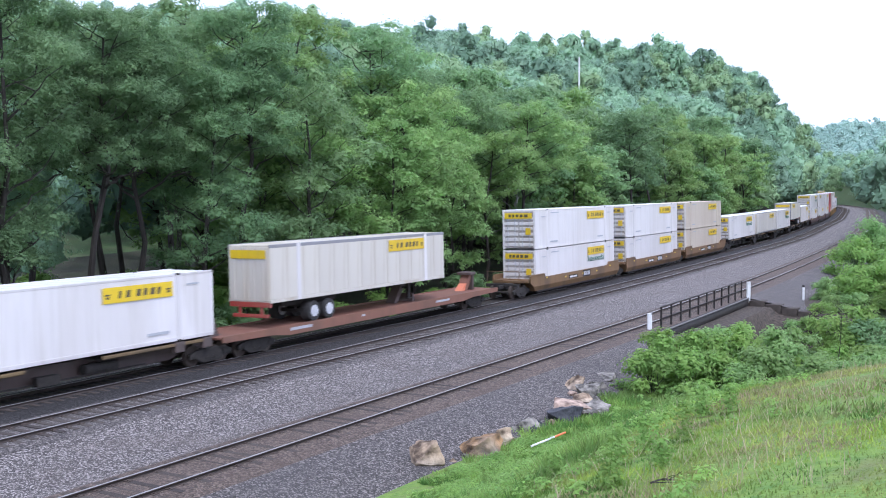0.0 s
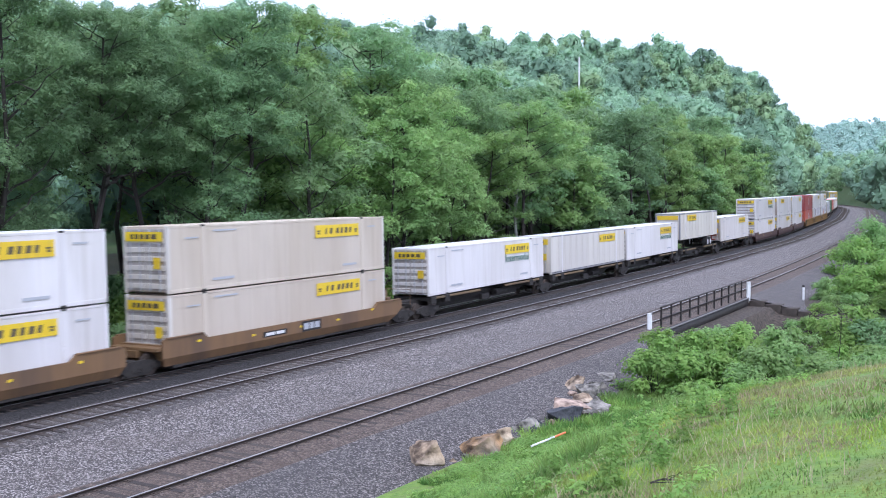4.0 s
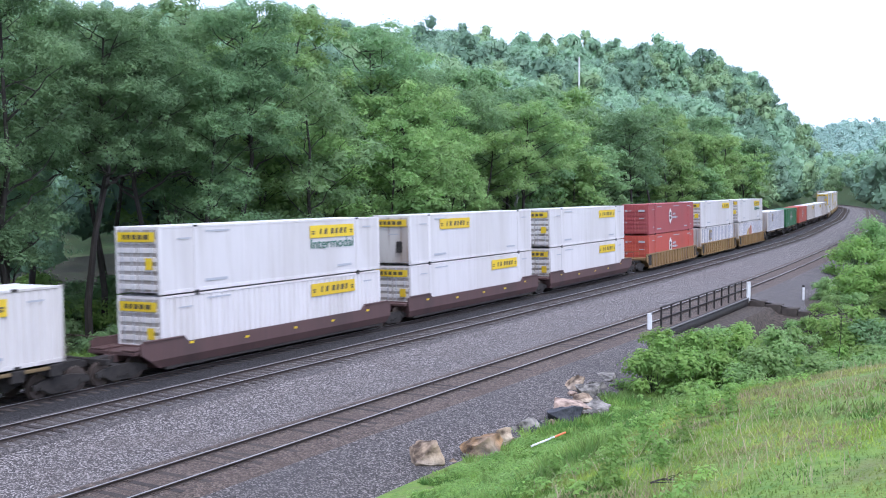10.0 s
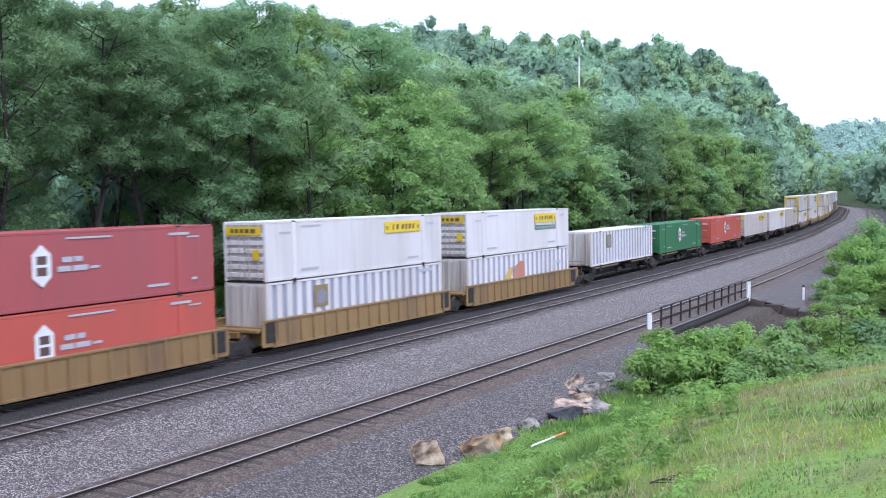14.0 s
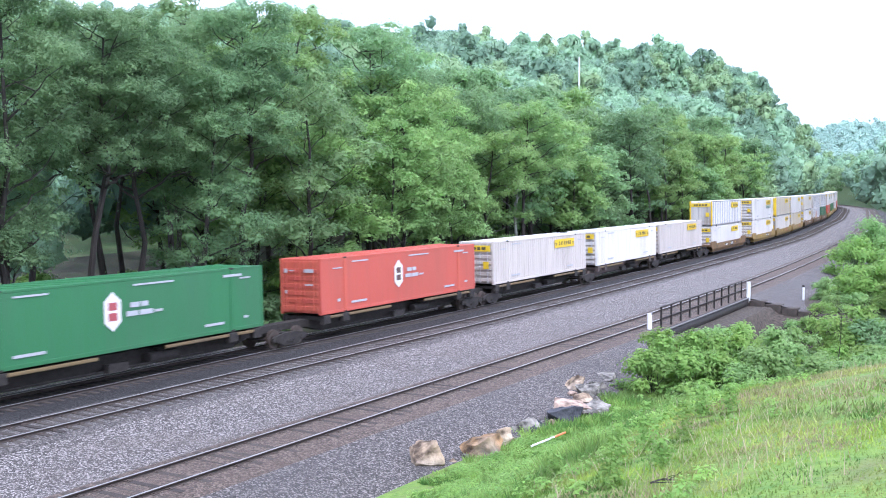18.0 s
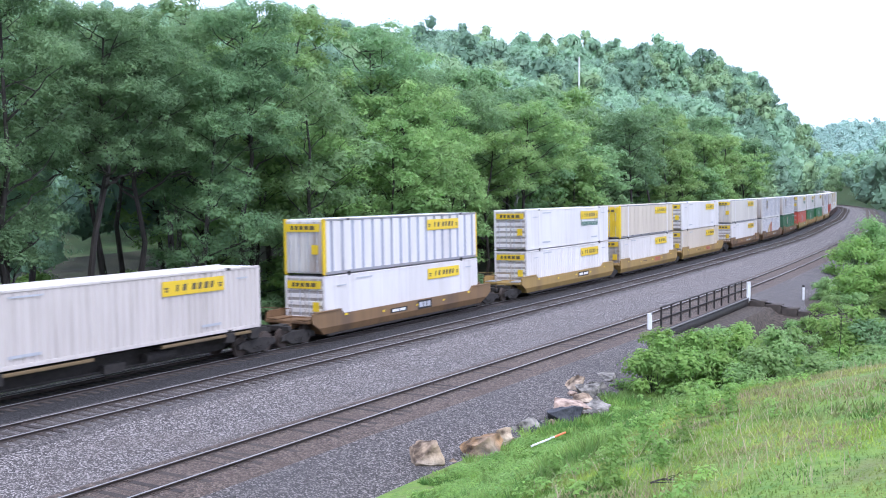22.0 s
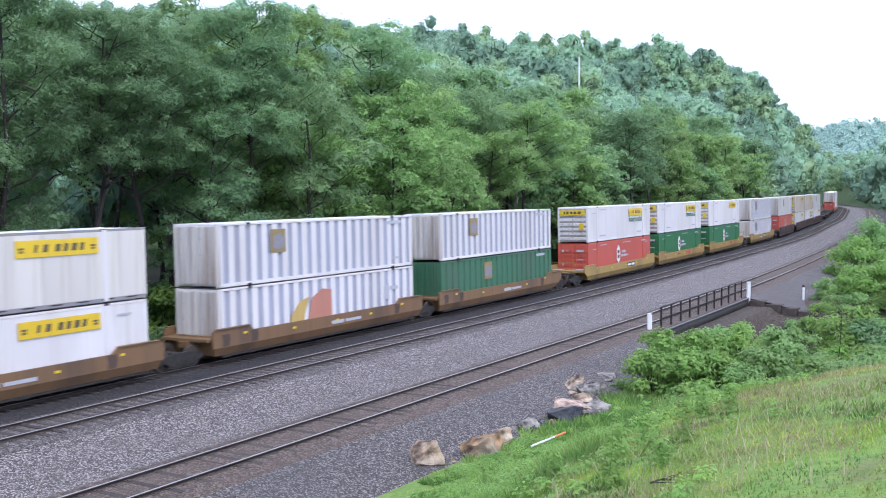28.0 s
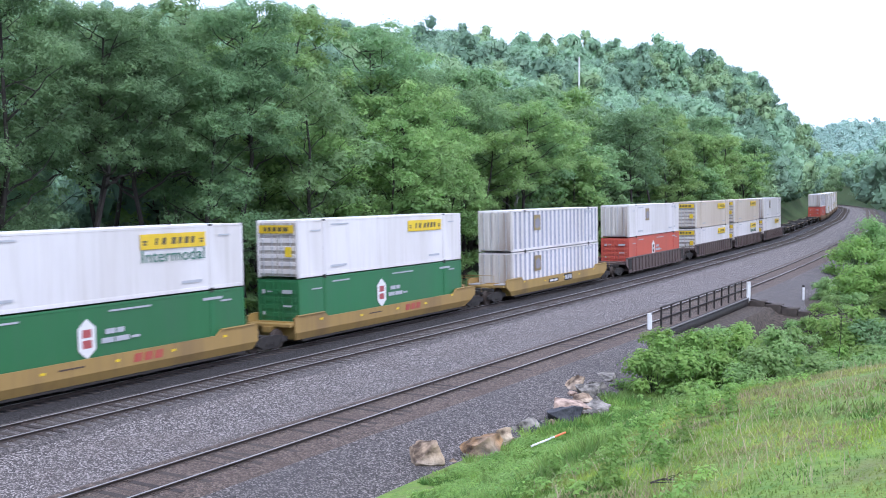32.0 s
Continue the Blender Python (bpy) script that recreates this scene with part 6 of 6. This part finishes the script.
M_GRASS = grass_material("grass_blades", (0.10, 0.20, 0.04), (0.43, 0.54, 0.10), (0.42, 0.32, 0.19), 0.9, 0.9)
M_ROUGH = grass_material("rough_grass_blades", (0.11, 0.235, 0.05), (0.34, 0.50, 0.12), (0.42, 0.36, 0.20), 0.45, 0.9)
M_DRYTURF = material("dry_turf", (0.27, 0.215, 0.12), (0.42, 0.35, 0.20), 0.85, scale=2.0, island=0.2, translucent=0.2)
M_STRAW = material("dry_stalks", (0.38, 0.31, 0.20), (0.55, 0.45, 0.30), 0.8, scale=1.0, island=0.2)


def grass(n, name, label, smin, smax, wmin, wmax, tall, dmin, dmax, seed, wide=0.006, mat=None, clump=0.0, bare=-9.0):
    rng = np.random.default_rng(seed)
    m = n * 9
    d = dmin * (dmax / dmin) ** rng.random(m)
    az = rng.uniform(-0.03, 0.44, m)
    x, y = d * np.tan(az), d
    if clump:
        c = rng.integers(0, m, m // 22)
        pick = rng.choice(c, m)
        r = np.abs(rng.normal(0, clump, m)) * (0.5 + d[pick] / 20)
        a = rng.uniform(0, 6.28, m)
        x, y, d = x[pick] + r * np.cos(a), y[pick] + r * np.sin(a), d[pick]
    s, o = line_coords(x, y)
    edge = wmin + 0.45 * np.sin(s * 1.7 + seed) + 0.3 * np.sin(s * 4.3) + 1.1 * ramp(15, 7, s)
    ok = (s > smin) & (s < smax) & (-o > edge) & (-o < wmax)
    x, y, s, w, d = x[ok][:n], y[ok][:n], s[ok][:n], -o[ok][:n], d[ok][:n]
    patch = np.array([noise.noise(Vector((a * 0.45, b * 0.45, 1.7 + seed))) + 0.5 * noise.noise(Vector((a * 1.6, b * 1.6, 4.2))) for a, b in zip(x, y)])
    ok = patch > bare
    x, y, s, w, d, patch = x[ok], y[ok], s[ok], w[ok], d[ok], patch[ok]
    z = ground_z(x, y) + 0.03
    k = len(x)
    hgt = tall(s, w, patch) * rng.uniform(0.5, 1.35, k)
    an = rng.uniform(0, 6.28, k)
    wd = wide * (1 + d / 9.0) * rng.uniform(0.7, 1.3, k)
    lean = hgt * rng.uniform(0.1, 0.9, k)
    la = rng.uniform(0, 6.28, k)
    p = np.stack([x, y, z], 1)
    side = np.stack([np.cos(an) * wd, np.sin(an) * wd, 0 * an], 1)
    tip = p + np.stack([np.cos(la) * lean, np.sin(la) * lean, hgt], 1)
    v = np.stack([p - side, p + side, tip], 1).reshape(-1, 3)
    return tagged(new(name, np_mesh(name, v, np.arange(k * 3).reshape(-1, 3), mat or M_GRASS)), label, "grass", kind="stuff")


grass(250000, "lawn_grass", "short green and straw-coloured grass on the bank", -14, 16, 24.4, 36, lambda s, w, p: 0.026 + 0.035 * np.clip(p + 0.2, 0, 1) + 0.08 * ramp(28.0, 25.5, w) + 0.05 * ramp(1, 5, s), 4.2, 26, 31, 0.0036, None, 0.0, -0.42)
grass(26000, "weed_tufts", "leafy green weed tufts in the grass", -12, 14, 22.4, 34, lambda s, w, p: 0.05 + 0.07 * np.clip(p + 0.3, 0, 1), 4.5, 26, 36, 0.007, None, 0.10)
grass(110000, "rough_grass", "long rough grass and weeds down the bank", -10, 34, 17.4, 26.5, lambda s, w, p: 0.10 + 0.24 * np.clip(p + 0.3, 0, 1), 11, 48, 32, 0.0055, M_ROUGH, 0.16)
grass(40000, "low_grass", "low green growth at the foot of the bank", -10, 34, 17.0, 22, lambda s, w, p: 0.08 + 0.1 * np.clip(p, 0, 1), 16, 48, 37, 0.007, M_ROUGH)
grass(3200, "dry_grass", "pale dry grass stalks on the crest of the bank", -8, 10, 22.5, 31, lambda s, w, p: 0.20 + 0.16 * np.clip(p, 0, 1), 9, 26, 38, 0.0018, M_STRAW, 0.3, 0.05)
grass(46000, "straw_patches", "brown and straw-coloured patches in the turf", -8, 12, 24.0, 31, lambda s, w, p: 0.045 + 0.07 * np.clip(p, 0, 1), 7, 26, 44, 0.0045, M_DRYTURF, 0.12, 0.02)


def broad_weeds(n, per):
    """Leafy weeds: small heaps of broad leaves, thick where the bank is rough."""
    rng = np.random.default_rng(61)
    s, w = rng.uniform(-9, 16, n * 6), rng.uniform(18, 29.5, n * 6)
    x, y, _ = on_line(s, -w)
    pt = np.array([noise.noise(Vector((a * 0.6, b * 0.6, 8.1))) for a, b in zip(x, y)])
    ok = pt + 0.25 * ramp(29, 24, w) > rng.uniform(0.05, 0.5, n * 6)
    x, y, w = x[ok][:n], y[ok][:n], w[ok][:n]
    r = rng.uniform(0.06, 0.22, len(x)) * (0.55 + 0.45 * ramp(29, 24, w))
    c = np.stack([x, y, ground_z(x, y) + 0.03 + r * 0.7], 1)
    v, f, nn = leaves(c, r, len(x) * per, 0.035, rng, flat=0.9, up=0.8, heart=np.array([3.0, 24.0, -30.0]))
    return np_mesh("broad_weeds", v, f, M_SHRUB, normals=nn)


tagged(new("broad_weeds", broad_weeds(3000, 34)), "leafy bright green weeds on the rough bank", "weeds", kind="stuff")


# tall leafy weeds that stand out of the rough grass
_rw = np.random.default_rng(15)
for _x, _y in ((1.9, 11.73), (2.23, 13.07), (2.72, 13.77), (2.56, 12.08), (1.57, 14.79), (3.22, 13.63), (1.02, 24.19), (3.93, 15.58), (4.24, 15.14)):
    _h = _rw.uniform(0.45, 0.85)
    _wd = thing("weed", "tall upright leafy green weed in the rough grass", "weed", "tall weeds on the bank", pose(_x, _y, float(ground_z([_x], [_y])[0])))
    _bm = bmesh.new()
    limb(_bm, (0, 0, -0.05), (_rw.normal(0, 0.05), _rw.normal(0, 0.05), _h), 0.008, 0.003, 5, 0.01, _rw)
    part("stem", _bm, M_ROUGH, _wd)
    _c = np.stack([_rw.normal(0, 0.03, 14), _rw.normal(0, 0.03, 14), np.linspace(0.12, 1.0, 14) * _h], 1)
    _v, _f, _nn = leaves(_c, np.linspace(0.15, 0.05, 14), 330, 0.032, _rw, flat=0.6, up=0.8)
    part("foliage", np_mesh("foliage", _v, _f, M_SHRUB, normals=_nn), None, _wd)

# bare twigs over the gully, and a fallen branch on the bank
_rb = np.random.default_rng(9)
for _s, _w, _h, _nm, _lb in ((41.5, 23.5, 3.2, "bare_sapling", "thin bare sapling among the shrubs"),):
    _x, _y, _hd = on_line(_s, -_w)
    _tw = thing(_nm, _lb, "sapling", "", pose(float(_x), float(_y), float(ground_z([_x], [_y])[0])))
    _bm = bmesh.new()
    _sp = limb(_bm, (0, 0, -0.2), (0.1, 0, _h), 0.025, 0.008, 5, 0.04, _rb)
    for _i in range(7):
        _b = _sp[1].lerp(_sp[5], _i / 7)
        limb(_bm, _b, _b + Vector((_rb.normal(0, 0.3), _rb.normal(0, 0.3), 0.5)), 0.010, 0.004, 4, 0.02, _rb)
    part("stem", _bm, M_BARK, _tw)
_br = thing("fallen_branch", "dark fallen branch lying in the grass", "branch", "", pose(2.6, 11.2, float(ground_z([2.6], [11.2])[0]) + 0.05, 0, 0, 24))
_bm = bmesh.new()
_sp = limb(_bm, (-0.38, 0, 0), (0.38, 0, 0.02), 0.012, 0.005, 6, 0.02, _rb)
for _i in range(5):
    _b = _sp[_i]
    limb(_bm, _b, _b + Vector((_rb.uniform(0.1, 0.3), _rb.normal(0, 0.15), 0.05)), 0.008, 0.003, 4, 0.01, _rb)
part("wood", _bm, M_BARK, _br)


motions()
